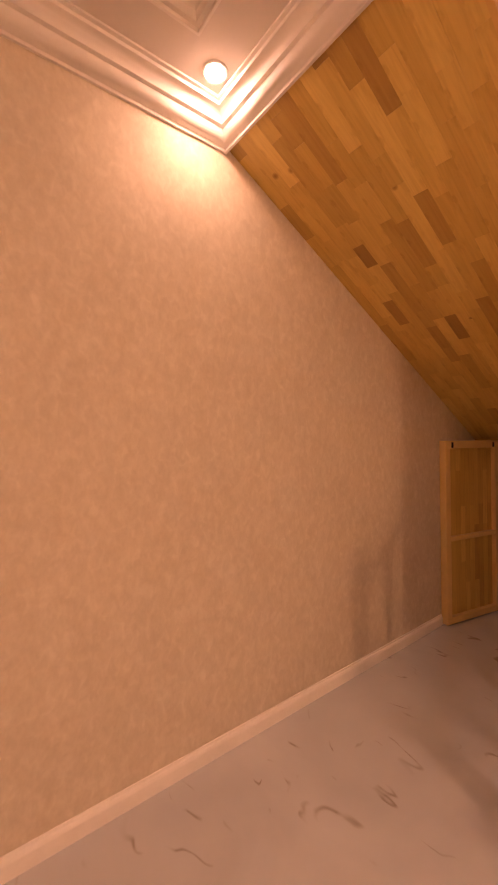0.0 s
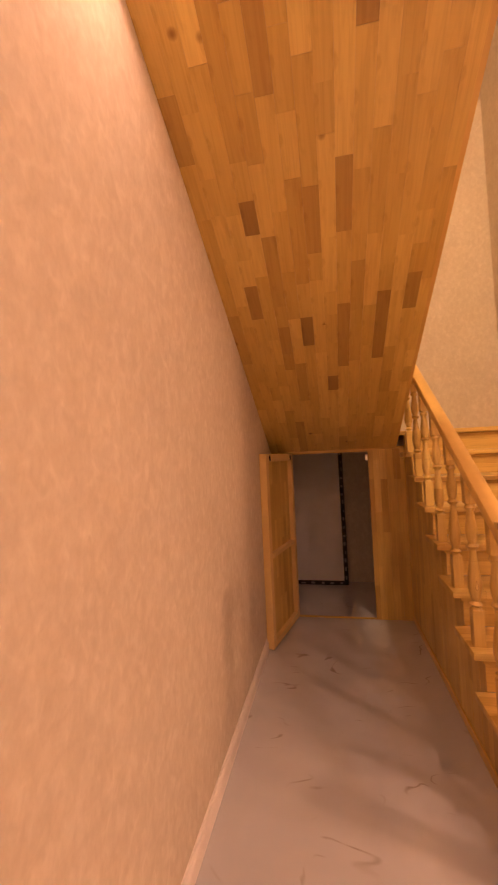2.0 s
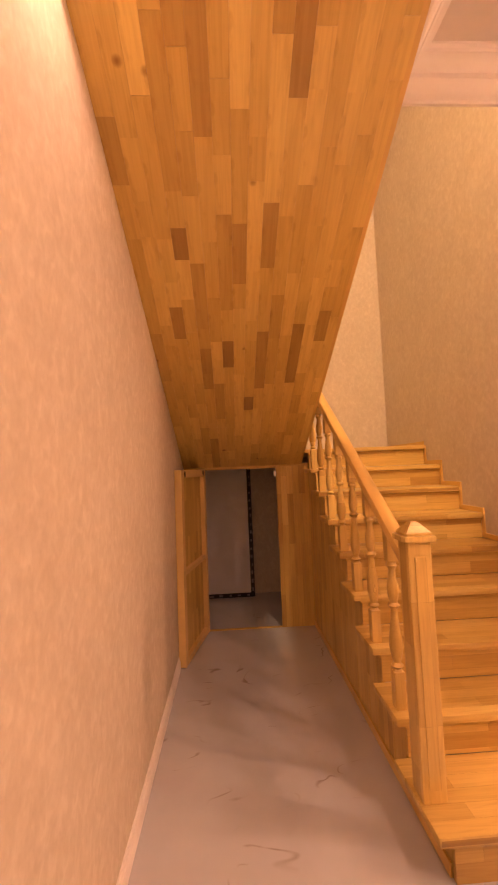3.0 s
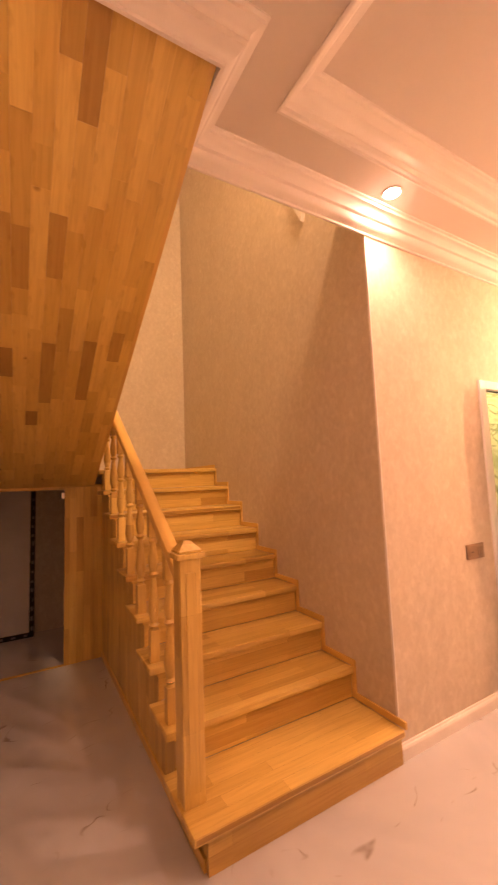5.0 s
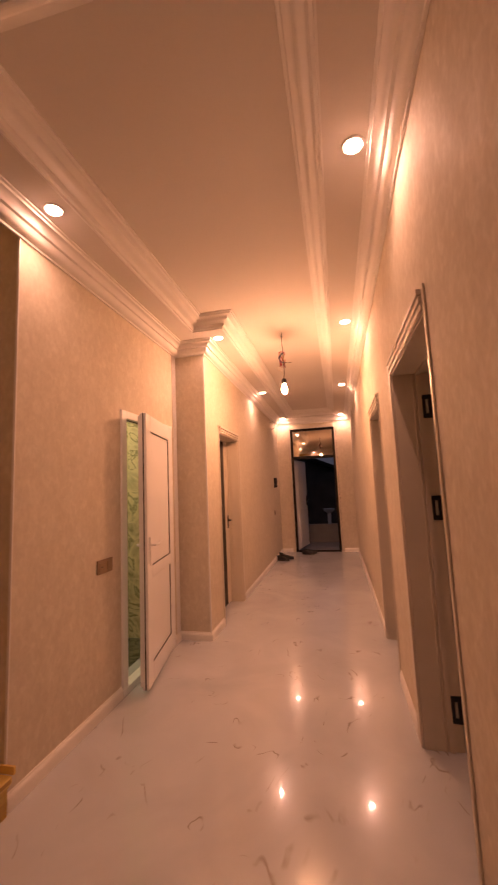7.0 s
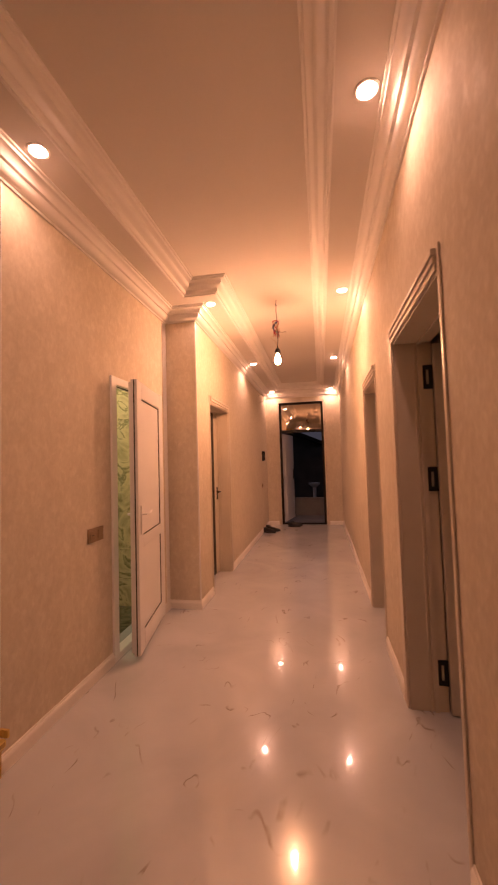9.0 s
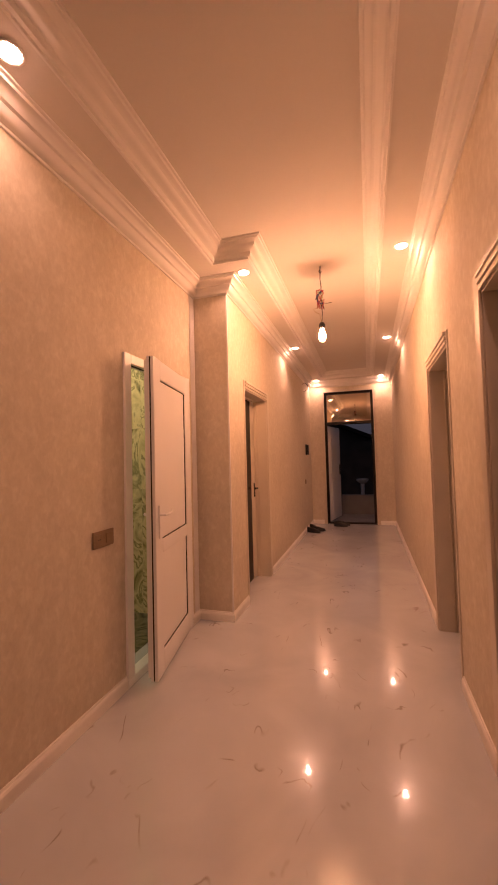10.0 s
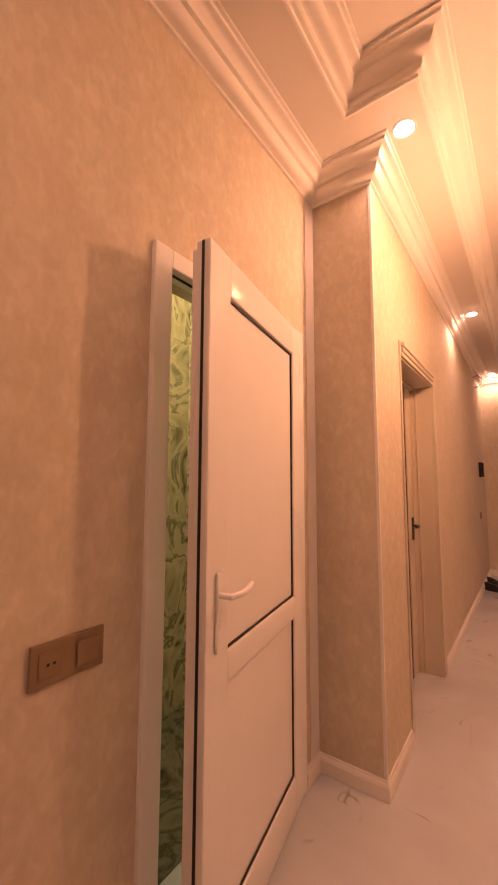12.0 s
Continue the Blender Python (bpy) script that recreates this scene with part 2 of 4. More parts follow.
def sweep(path, profile, closed):
    """A profile of (distance from the wall, z) led along a path in plan with the room on its left, mitred at the corners."""
    bm = bmesh.new()
    pts = [Vector(p) for p in path]
    n = len(pts)
    rings = []
    for i, p in enumerate(pts):
        dirs = []
        if closed or i > 0:
            dirs.append((p - pts[i - 1]).normalized())
        if closed or i < n - 1:
            dirs.append((pts[(i + 1) % n] - p).normalized())
        norms = [Vector((-d.y, d.x)) for d in dirs]
        m = norms[0] if len(norms) == 1 else (norms[0] + norms[1]) / (1 + norms[0].dot(norms[1]))
        rings.append([bm.verts.new((p.x + m.x * d, p.y + m.y * d, z)) for d, z in profile])
    pairs = list(zip(rings, rings[1:])) + ([(rings[-1], rings[0])] if closed else [])
    for a, b in pairs:
        for k in range(len(profile)):
            bm.faces.new((a[k - 1], a[k], b[k], b[k - 1]))
    if not closed:
        bm.faces.new(rings[0]), bm.faces.new(rings[-1][::-1])
    bmesh.ops.recalc_face_normals(bm, faces=bm.faces)
    return bm


def mesh_of(name, bm, material, smooth=False):
    me = bpy.data.meshes.new(name)
    bm.to_mesh(me)
    bm.free()
    me.materials.append(material)
    if smooth:
        for f in me.polygons:
            f.use_smooth = True
        me.set_sharp_from_angle(angle=radians(40))
    return me


def part(name, bm, material, parent, label="", smooth=False):
    ob = new(name, mesh_of(name, bm, material, smooth))
    ob.parent = parent
    return tagged(ob, label) if label else ob


def thing(name, label, category, group="", m=None, kind=""):
    ob = new(name)
    ob.empty_display_size = 0.1
    if m is not None:
        ob.matrix_basis = m
    return tagged(ob, label, category, group, kind)


def structure(name, bm, material, label, category, smooth=False):
    return tagged(new(name, mesh_of(name, bm, material, smooth)), label, category, kind="structure")


# ---- the plan, in metres ----
NORTH, SOUTH, WEST, EAST, EAST_2 = 2.64, -6.72, 0.712, 2.65, 2.335
STEP_Y, STAIR_S, STAIR_E, STAIR_N = -1.65, 0.43, 5.60, 1.50
BORDER, TRAY, UPPER, TOP = 2.945, 3.065, 3.30, 5.60
EDGE_X, EDGE_Y = 2.206, 1.56
T = 0.20
RISE, RUN, NOSE = 0.1755, 0.2575, 2.68
LAND_X, LAND_Z, CLOSET_X = 4.74, 1.58, 4.84


def walls_and_floor():
    structure("ground", boxes(((-300, -400, -0.35), (300, 300, -0.22))), EARTH_DUSK, "dark bare earth round the house at dusk", "ground")
    structure("floor", boxes(((-2.7, SOUTH - T, -0.2), (STAIR_E + 0.45, NORTH + T, 0.0))), FLOOR, "polished off-white porcelain floor with faint brown veins", "floor")
    structure("wall_north", boxes(((-2.7, NORTH, 0), (STAIR_E + 0.45, NORTH + T, TOP))), PAPER, "beige mottled wallpaper on the wall along the stairs", "wall")
    structure("wall_west", boxes(
        ((WEST - T, 0.60, 0), (WEST, NORTH, TOP)), ((WEST - T, -0.33, 2.07), (WEST, 0.60, TOP)), ((WEST - T, -1.07, 0), (WEST, -0.33, TOP)),
        ((WEST - T, -1.87, 2.05), (WEST, -1.07, TOP)), ((WEST - T, SOUTH, 0), (WEST, -1.87, TOP))), PAPER, "beige mottled wallpaper wall with two door openings", "wall")
    structure("wall_east", boxes(
        ((EAST, -0.57, 0), (EAST + T, STAIR_S - T, UPPER)), ((EAST, -1.50, 2.065), (EAST + T, -0.57, UPPER)), ((EAST, STEP_Y, 0), (EAST + T, -1.50, UPPER))), PAPER,
        "beige mottled wallpaper wall beside the bathroom door", "wall")
    structure("wall_corridor", boxes(
        ((EAST_2, -2.10, 0), (EAST_2 + T, STEP_Y, UPPER)), ((EAST_2 + T, STEP_Y - T, 0), (4.5, STEP_Y, UPPER)),
        ((EAST_2, -2.97, 2.07), (EAST_2 + T, -2.10, UPPER)), ((EAST_2, SOUTH, 0), (EAST_2 + T, -2.97, UPPER))), PAPER,
        "beige mottled wallpaper wall stepping into the corridor", "wall")
    structure("wall_stair_south", boxes(((EAST, STAIR_S - T, 0), (STAIR_E + 0.45, STAIR_S, TOP)), ((WEST, STAIR_S - T, UPPER), (EAST, STAIR_S, TOP))), PAPER,
        "beige mottled wallpaper wall rising beside the stairs", "wall")
    structure("wall_stair_east", boxes(((STAIR_E, STAIR_S, 1.54), (STAIR_E + 0.45, NORTH, TOP)), ((STAIR_E + 0.25, STAIR_S, 0), (STAIR_E + 0.45, NORTH, 1.54))), PAPER, "beige wallpaper wall behind the stair landing", "wall")
    structure("wall_south", boxes(
        ((WEST - T, SOUTH - T, 0), (1.03, SOUTH, UPPER)), ((2.075, SOUTH - T, 0), (4.5, SOUTH, UPPER)), ((1.03, SOUTH - T, 2.755), (2.075, SOUTH, UPPER))), PAPER,
        "beige wallpaper wall round the front door", "wall")
    structure("wall_room_west", boxes(((-2.7, SOUTH - T, 0), (-2.5, NORTH, UPPER)), ((-2.5, SOUTH - T, 0), (WEST - T, SOUTH, UPPER)), ((-2.5, -0.80, 0), (WEST - T, -0.70, UPPER))), PLAIN,
        "plain plaster walls of the unlit rooms", "wall")
    structure("wall_room_east", boxes(((4.5, SOUTH - T, 0), (4.7, STAIR_S - T, UPPER))), PLAIN, "plain plaster wall of the unlit room", "wall")
    structure("ceiling_rooms", boxes(((-2.7, SOUTH - T, UPPER), (WEST - T, NORTH, UPPER + T)), ((EAST_2 + T, SOUTH - T, UPPER), (4.7, STAIR_S - T, UPPER + T))), CEIL,
        "plain painted ceiling of the side rooms", "ceiling")
    structure("ceiling_stairwell", boxes(((WEST - T, STAIR_S - T, TOP), (STAIR_E + T, NORTH + T, TOP + T))), CEIL, "plain painted ceiling above the stairwell", "ceiling")
    structure("ceiling", boxes(
        ((WEST, SOUTH, BORDER), (1.035, NORTH, TRAY)), ((1.035, 2.349, BORDER), (1.89, NORTH, TRAY)), ((1.89, EDGE_Y, BORDER), (EDGE_X, NORTH, TRAY)),
        ((1.89, 1.231, BORDER), (EAST, EDGE_Y, TRAY)), ((2.35, -1.37, BORDER), (EAST, 1.231, TRAY)), ((2.05, STEP_Y, BORDER), (EAST, -1.37, TRAY)),
        ((2.05, -6.42, BORDER), (EAST_2, STEP_Y, TRAY)), ((1.035, SOUTH, BORDER), (EAST_2, -6.42, TRAY)),
        ((WEST, SOUTH, TRAY), (EAST_2, STEP_Y, UPPER)), ((WEST, STEP_Y, TRAY), (EAST, EDGE_Y, UPPER)), ((WEST, EDGE_Y, TRAY), (EDGE_X, NORTH, UPPER))), CEIL,
        "white painted tray ceiling with a lower border", "ceiling")
    structure("beam_stair", boxes(
        ((EAST, STAIR_S, 2.94), (EAST + 0.06, EDGE_Y, UPPER)), ((EDGE_X, EDGE_Y, 2.94), (EAST, EDGE_Y + 0.02, UPPER)), ((EDGE_X, EDGE_Y + 0.02, 2.87), (EDGE_X + 0.10, NORTH, UPPER))), CEIL,
        "white painted slab edge over the stairs", "beam")


def mouldings():
    cove = [(0, 2.815), (0.012, 2.815), (0.014, 2.826), (0.030, 2.831), (0.047, 2.845), (0.055, 2.862), (0.056, 2.876), (0.071, 2.880), (0.072, 2.891), (0.080, 2.904), (0.097, 2.915), (0.112, 2.919), (0.114, 2.932), (0.126, 2.936), (0.126, 2.945), (0, 2.945)]
    structure("cornice", sweep([(WEST, SOUTH), (EAST_2, SOUTH), (EAST_2, STEP_Y), (EAST, STEP_Y), (EAST, EDGE_Y), (EDGE_X, EDGE_Y), (EDGE_X, NORTH), (WEST, NORTH)], cove, True), PLASTER,
        "white stepped plaster cornice under the ceiling", "cornice", True)
    inner = [(0, 2.941), (0.010, 2.941), (0.012, 2.954), (0.026, 2.958), (0.034, 2.972), (0.033, 2.984), (0.044, 2.992), (0.062, 3.000), (0.078, 3.014), (0.082, 3.028), (0.096, 3.036), (0.116, 3.042), (0.122, 3.052), (0.134, 3.055), (0.136, 3.065), (0, 3.065)]
    structure("tray_moulding", sweep([(1.035, -6.42), (2.05, -6.42), (2.05, -1.37), (2.35, -1.37), (2.35, 1.231), (1.89, 1.231), (1.89, 2.349), (1.035, 2.349)], inner, True), PLASTER,
        "white plaster moulding inside the ceiling tray", "moulding", True)
    skirt = [(0, 0), (0.016, 0), (0.016, 0.055), (0.012, 0.066), (0.008, 0.070), (0.006, 0.080), (0, 0.080)]
    for k, path in enumerate((
            [(4.60, NORTH), (WEST, NORTH), (WEST, 0.624)], [(WEST, -0.395), (WEST, -1.046)], [(WEST, -1.945), (WEST, SOUTH), (1.00, SOUTH)],
            [(2.10, SOUTH), (EAST_2, SOUTH), (EAST_2, -3.045)], [(EAST_2, -2.076), (EAST_2, STEP_Y), (EAST, STEP_Y), (EAST, -1.505)], [(EAST, -0.565), (EAST, STAIR_S)])):
        structure("baseboard_%d" % (k + 1), sweep(path, skirt, False), SKIRT, "cream skirting board along the wallpapered wall", "baseboard")
    structure("upper_moulding", prism(bmesh.new(), [(3.02, 3.60), (3.27, 3.60), (3.25, 3.36), (3.18, 3.23)], 1, STAIR_S + 0.0005, STAIR_S + 0.03), PLASTER, "end of a plaster moulding up in the stairwell", "moulding")
    structure("corner_bead_column", boxes(((EAST_2 - 0.003, STEP_Y - 0.010, 0.08), (EAST_2 + 0.010, STEP_Y + 0.003, 2.815))), PLASTER, "white corner bead at the corridor step", "trim")
    structure("corner_bead_inner", boxes(((EAST - 0.003, STEP_Y + 0.0005, 0.08), (EAST - 0.0005, STEP_Y + 0.09, 2.815))), PLASTER, "pale strip in the inner wall corner", "trim")
    structure("corner_bead", boxes(((EAST - 0.003, STAIR_S - 0.004, 0.08), (EAST + 0.010, STAIR_S + 0.003, 2.815))), PLASTER, "white corner bead at the stair opening", "trim")


# ---- doors ----
def casing(name, parent_name, x, side, lo, hi, top, depth, width=0.075):
    """A lined door opening in a wall along y; side is the way from the wall into the hall."""
    t = thing(parent_name, "cream door lining and ridged casing in the wallpapered wall", "door frame", kind="structure")
    a, b = sorted((x, x - side * depth))
    f0, f1 = sorted((x + side * 0.001, x + side * 0.014))
    part("jamb", boxes(((a, lo, 0), (b, lo + 0.02, top))), CASING, t)
    part("jamb", boxes(((a, hi - 0.02, 0), (b, hi, top))), CASING, t)
    part("head", boxes(((a, lo + 0.02, top - 0.02), (b, hi - 0.02, top))), CASING, t)
    part("architrave", boxes(((f0, lo - width + 0.01, 0), (f1, lo + 0.01, top + width), ), bevel=0.003), CASING, t)
    e0, e1 = sorted((x + side * 0.001, x + side * 0.008))
    part("bead", boxes(((e0, hi - 0.006, 0), (e1, hi + 0.022, top + width)), bevel=0.002), CASING, t)
    bm = bmesh.new()
    for k in range(3):
        g0, g1 = sorted((x + side * 0.001, x + side * (0.014 + 0.006 * k)))
        box(bm, (g0, lo + 0.01, top - 0.01 + k * 0.028), (g1, hi - 0.01, top + 0.014 + k * 0.028), 0.004)
    part("architrave", bm, CASING, t)
    g0, g1 = sorted((x - side * 0.105, x - side * 0.115))
    part("jamb_ridge", boxes(((g0, lo + 0.02, 0), (g1, lo + 0.029, top - 0.03)), bevel=0.003), CASING, t)
    m0, m1 = sorted((x - side * (depth - 0.05), x - side * (depth - 0.075)))
    part("door_stop", boxes(((m0, lo + 0.02, 0), (m1, lo + 0.032, top - 0.02)), ((m0, hi - 0.032, 0), (m1, hi - 0.02, top - 0.02)), ((m0, lo + 0.032, top - 0.032), (m1, hi - 0.032, top - 0.02))), CASING, t)
    return t


def room_leaf(name, label, pivot, angle, width, height, hand, hinges, material=CASING, core=CASING, stile=0.11, rails=True):
    """A panelled leaf: hinge edge at the pivot, running along local x; hand sets the side of its thickness."""
    t = thing(name, label, "door", m=pose(*pivot, 0, 0, angle))
    y0, y1 = sorted((0, hand * 0.04))
    part("leaf_core", boxes(((0, y0 + 0.008, 0.01), (width, y1 - 0.008, height))), core, t)
    bars = [(0, stile, 0.01, height), (width - stile, width, 0.01, height)]
    if rails:
        bars += [(stile, width - stile, 0.01, 0.16), (stile, width - stile, 0.90, 1.02), (stile, width - stile, height - 0.12, height)]
    for x0, x1, z0, z1 in bars:
        part("rail", boxes(((x0, y0, z0), (x1, y1, z1)), bevel=0.004), material, t)
    hy = y1 if hand < 0 else y0
    for s, yy in ((1, y1), (-1, y0)):
        h = part("door_handle", boxes(((width - 0.075, min(yy, yy + s * 0.008), 0.93), (width - 0.035, max(yy, yy + s * 0.008), 1.09)), bevel=0.003), BLACK, t, "black metal lever handle")
        part("lever", tube(bmesh.new(), [(width - 0.055, yy + s * 0.008, 1.03), (width - 0.055, yy + s * 0.045, 1.03), (width - 0.07, yy + s * 0.05, 1.03), (width - 0.17, yy + s * 0.05, 1.03)], 0.008), BLACK, h)
    for z in hinges:
        bm = bmesh.new()
        for a0, a1, c0, c1 in ((-0.054, -0.036, -0.068, 0.068), (-0.018, 0.0, -0.068, 0.068), (-0.036, -0.018, 0.042, 0.068), (-0.036, -0.018, -0.068, -0.042), (0.0, 0.018, -0.045, 0.045), (-0.022, -0.017, -0.042, 0.042)):
            box(bm, (a0, hy - 0.004, z + c0), (a1, hy + 0.012, z + c1))
        part("hinge", bm, BLACK, t, "black steel hinge")
    return t


def bathroom_door():
    f = thing("door_1", "white plastic bathroom door frame in the wall", "door frame", kind="structure")
    x0, x1, lo, hi, top = EAST - 0.016, EAST + 0.06, -1.50, -0.57, 2.065
    for a, b in (((x0, lo, 0.05), (x1, lo + 0.07, top)), ((x0, hi - 0.07, 0.05), (x1, hi, top)), ((x0, lo + 0.07, top - 0.06), (x1, hi - 0.07, top)), ((x0, lo, 0.0), (x1, hi, 0.05))):
        part("frame_member", boxes((a, b), bevel=0.005), PVC, f)
    part("gasket", boxes(((x0 + 0.03, hi - 0.075, 0.06), (x0 + 0.036, hi - 0.069, top - 0.07)), ((x0 + 0.03, lo + 0.08, top - 0.066), (x0 + 0.036, hi - 0.08, top - 0.059))), GASKET, f)
    ang = math.degrees(math.atan2(0.79, -0.145))
    w, h, th = 0.803, 2.0, 0.048
    t = thing("bathroom_door", "white plastic panelled door standing ajar with a lever handle", "door", m=pose(EAST + 0.006, -1.405, 0.035, 0, 0, ang))
    st, sh = 0.125, 0.098
    for a, b in ((0, sh), (w - st, w)):
        part("stile", boxes(((a, 0.0, 0), (b, th, h)), bevel=0.006), PVC, t)
    for a, b in ((0.0, 0.14), (0.745, 0.835), (h - 0.13, h)):
        part("rail", boxes(((sh - 0.004, 0.001, a), (w - st + 0.004, th + 0.003, b)), bevel=0.014), PVC, t, smooth=True)
    for a, b in ((0.14, 0.745), (0.835, h - 0.13)):
        p = part("panel", boxes(((sh, 0.014, a), (w - st, th - 0.012, b))), PVC, t)
        e = 0.006
        bars = [((sh, th - 0.012, a), (sh + e, th - 0.006, b)), ((sh + e, th - 0.012, a), (w - st, th - 0.006, a + e))]
        if a > 0.5:
            bars.append(((sh + e, th - 0.012, b - e), (w - st, th - 0.006, b)))
        part("gasket", boxes(*bars), GASKET, p, "thin black gasket round the panel")
    part("edge_gasket", boxes(((w + 0.0005, 0.020, 0.005), (w + 0.003, 0.028, h - 0.005))), GASKET, t, "black sealing strip on the door edge")
    part("flange", boxes(((w - 0.03, -0.018, 0.02), (w - 0.008, 0.0, h - 0.02)), bevel=0.003), PVC, t)
    for s, yy in ((1, th), (-1, 0.0)):
        hd = part("door_handle", boxes(((w - 0.072, min(yy, yy + s * 0.010), 0.85), (w - 0.044, max(yy, yy + s * 0.010), 1.06)), bevel=0.006), PVC, t, "white lever handle on a long plate")
        part("lever", tube(bmesh.new(), [(w - 0.058, yy + s * 0.01, 1.0), (w - 0.058, yy + s * 0.045, 1.0), (w - 0.075, yy + s * 0.052, 1.001), (w - 0.12, yy + s * 0.052, 0.998), (w - 0.15, yy + s * 0.051, 1.002), (w - 0.175, yy + s * 0.050, 1.012)], 0.0085, 10), PVC, hd, smooth=True)
        part("keyhole", turned(bmesh.new(), [(0.008, 0.0), (0.008, 0.002)]), PVC, hd).matrix_basis = pose(w - 0.058, yy + s * 0.0105, 0.92, -90 * s)
    for z in (0.2, 1.0, 1.8):
        part("hinge", turned(bmesh.new(), [(0.009, z), (0.010, z + 0.005), (0.010, z + 0.095), (0.009, z + 0.10)], 10, (-0.012, th - 0.01)), PVC, t, smooth=True)


def front_door():
    f = thing("door_4", "black steel front door frame with a glass transom above", "door frame", kind="structure")
    lo, hi, top, y0, y1 = 1.035, 2.07, 2.75, SOUTH - 0.10, SOUTH + 0.012
    part("reveal", boxes(((lo, y0, 0), (lo + 0.03, y1, top)), ((hi - 0.03, y0, 0), (hi, y1, top)), ((lo + 0.03, y0, top - 0.04), (hi - 0.03, y1, top))), CASING, f, "pale painted reveal round the door")
    a, b = lo + 0.03, hi - 0.03
    for p, q in (((a, y0, 0.03), (a + 0.05, y1 - 0.03, top - 0.04)), ((b - 0.05, y0, 0.03), (b, y1 - 0.03, top - 0.04)), ((a + 0.05, y0, top - 0.09), (b - 0.05, y1 - 0.03, top - 0.04)), ((a + 0.05, y0, 2.03), (b - 0.05, y1 - 0.03, 2.09)), ((a, y0, 0), (b, y1 - 0.03, 0.03))):
        part("frame_member", boxes((p, q), bevel=0.004), DARKFRAME, f)
    part("transom_pane", boxes(((a + 0.05, y0 + 0.04, 2.09), (b - 0.05, y0 + 0.048, top - 0.09))), SOLAR, f, "dark transom glass mirroring the hall lamps")
    t = thing("front_door_leaf", "white front door leaf standing open to the yard", "door", m=pose(b - 0.055, y0 - 0.005, 0.035, 0, 0, -101))
    w, h = 0.90, 1.985
    part("leaf_core", boxes(((0, 0.0, 0), (w, 0.055, h)), bevel=0.004), PVC, t)
    for z0, z1 in ((0.15, 0.85), (1.0, 1.8)):
        part("panel", boxes(((0.15, -0.01, z0), (w - 0.15, 0.0, z1)), ((0.15, 0.055, z0), (w - 0.15, 0.065, z1)), bevel=0.008), PVC, t)
    part("lock_plate", boxes(((w - 0.10, -0.012, 0.93), (w - 0.05, 0.0, 1.16)), bevel=0.003), BLACK, t, "black lock plate")
    part("edge_trim", boxes(((w + 0.0005, 0.0, 0), (w + 0.008, 0.055, h))), DARKFRAME, t)


# ---- stairs ----
def nose(i):
    return NOSE - 0.080 if i == 1 else NOSE + RUN * (i - 1)


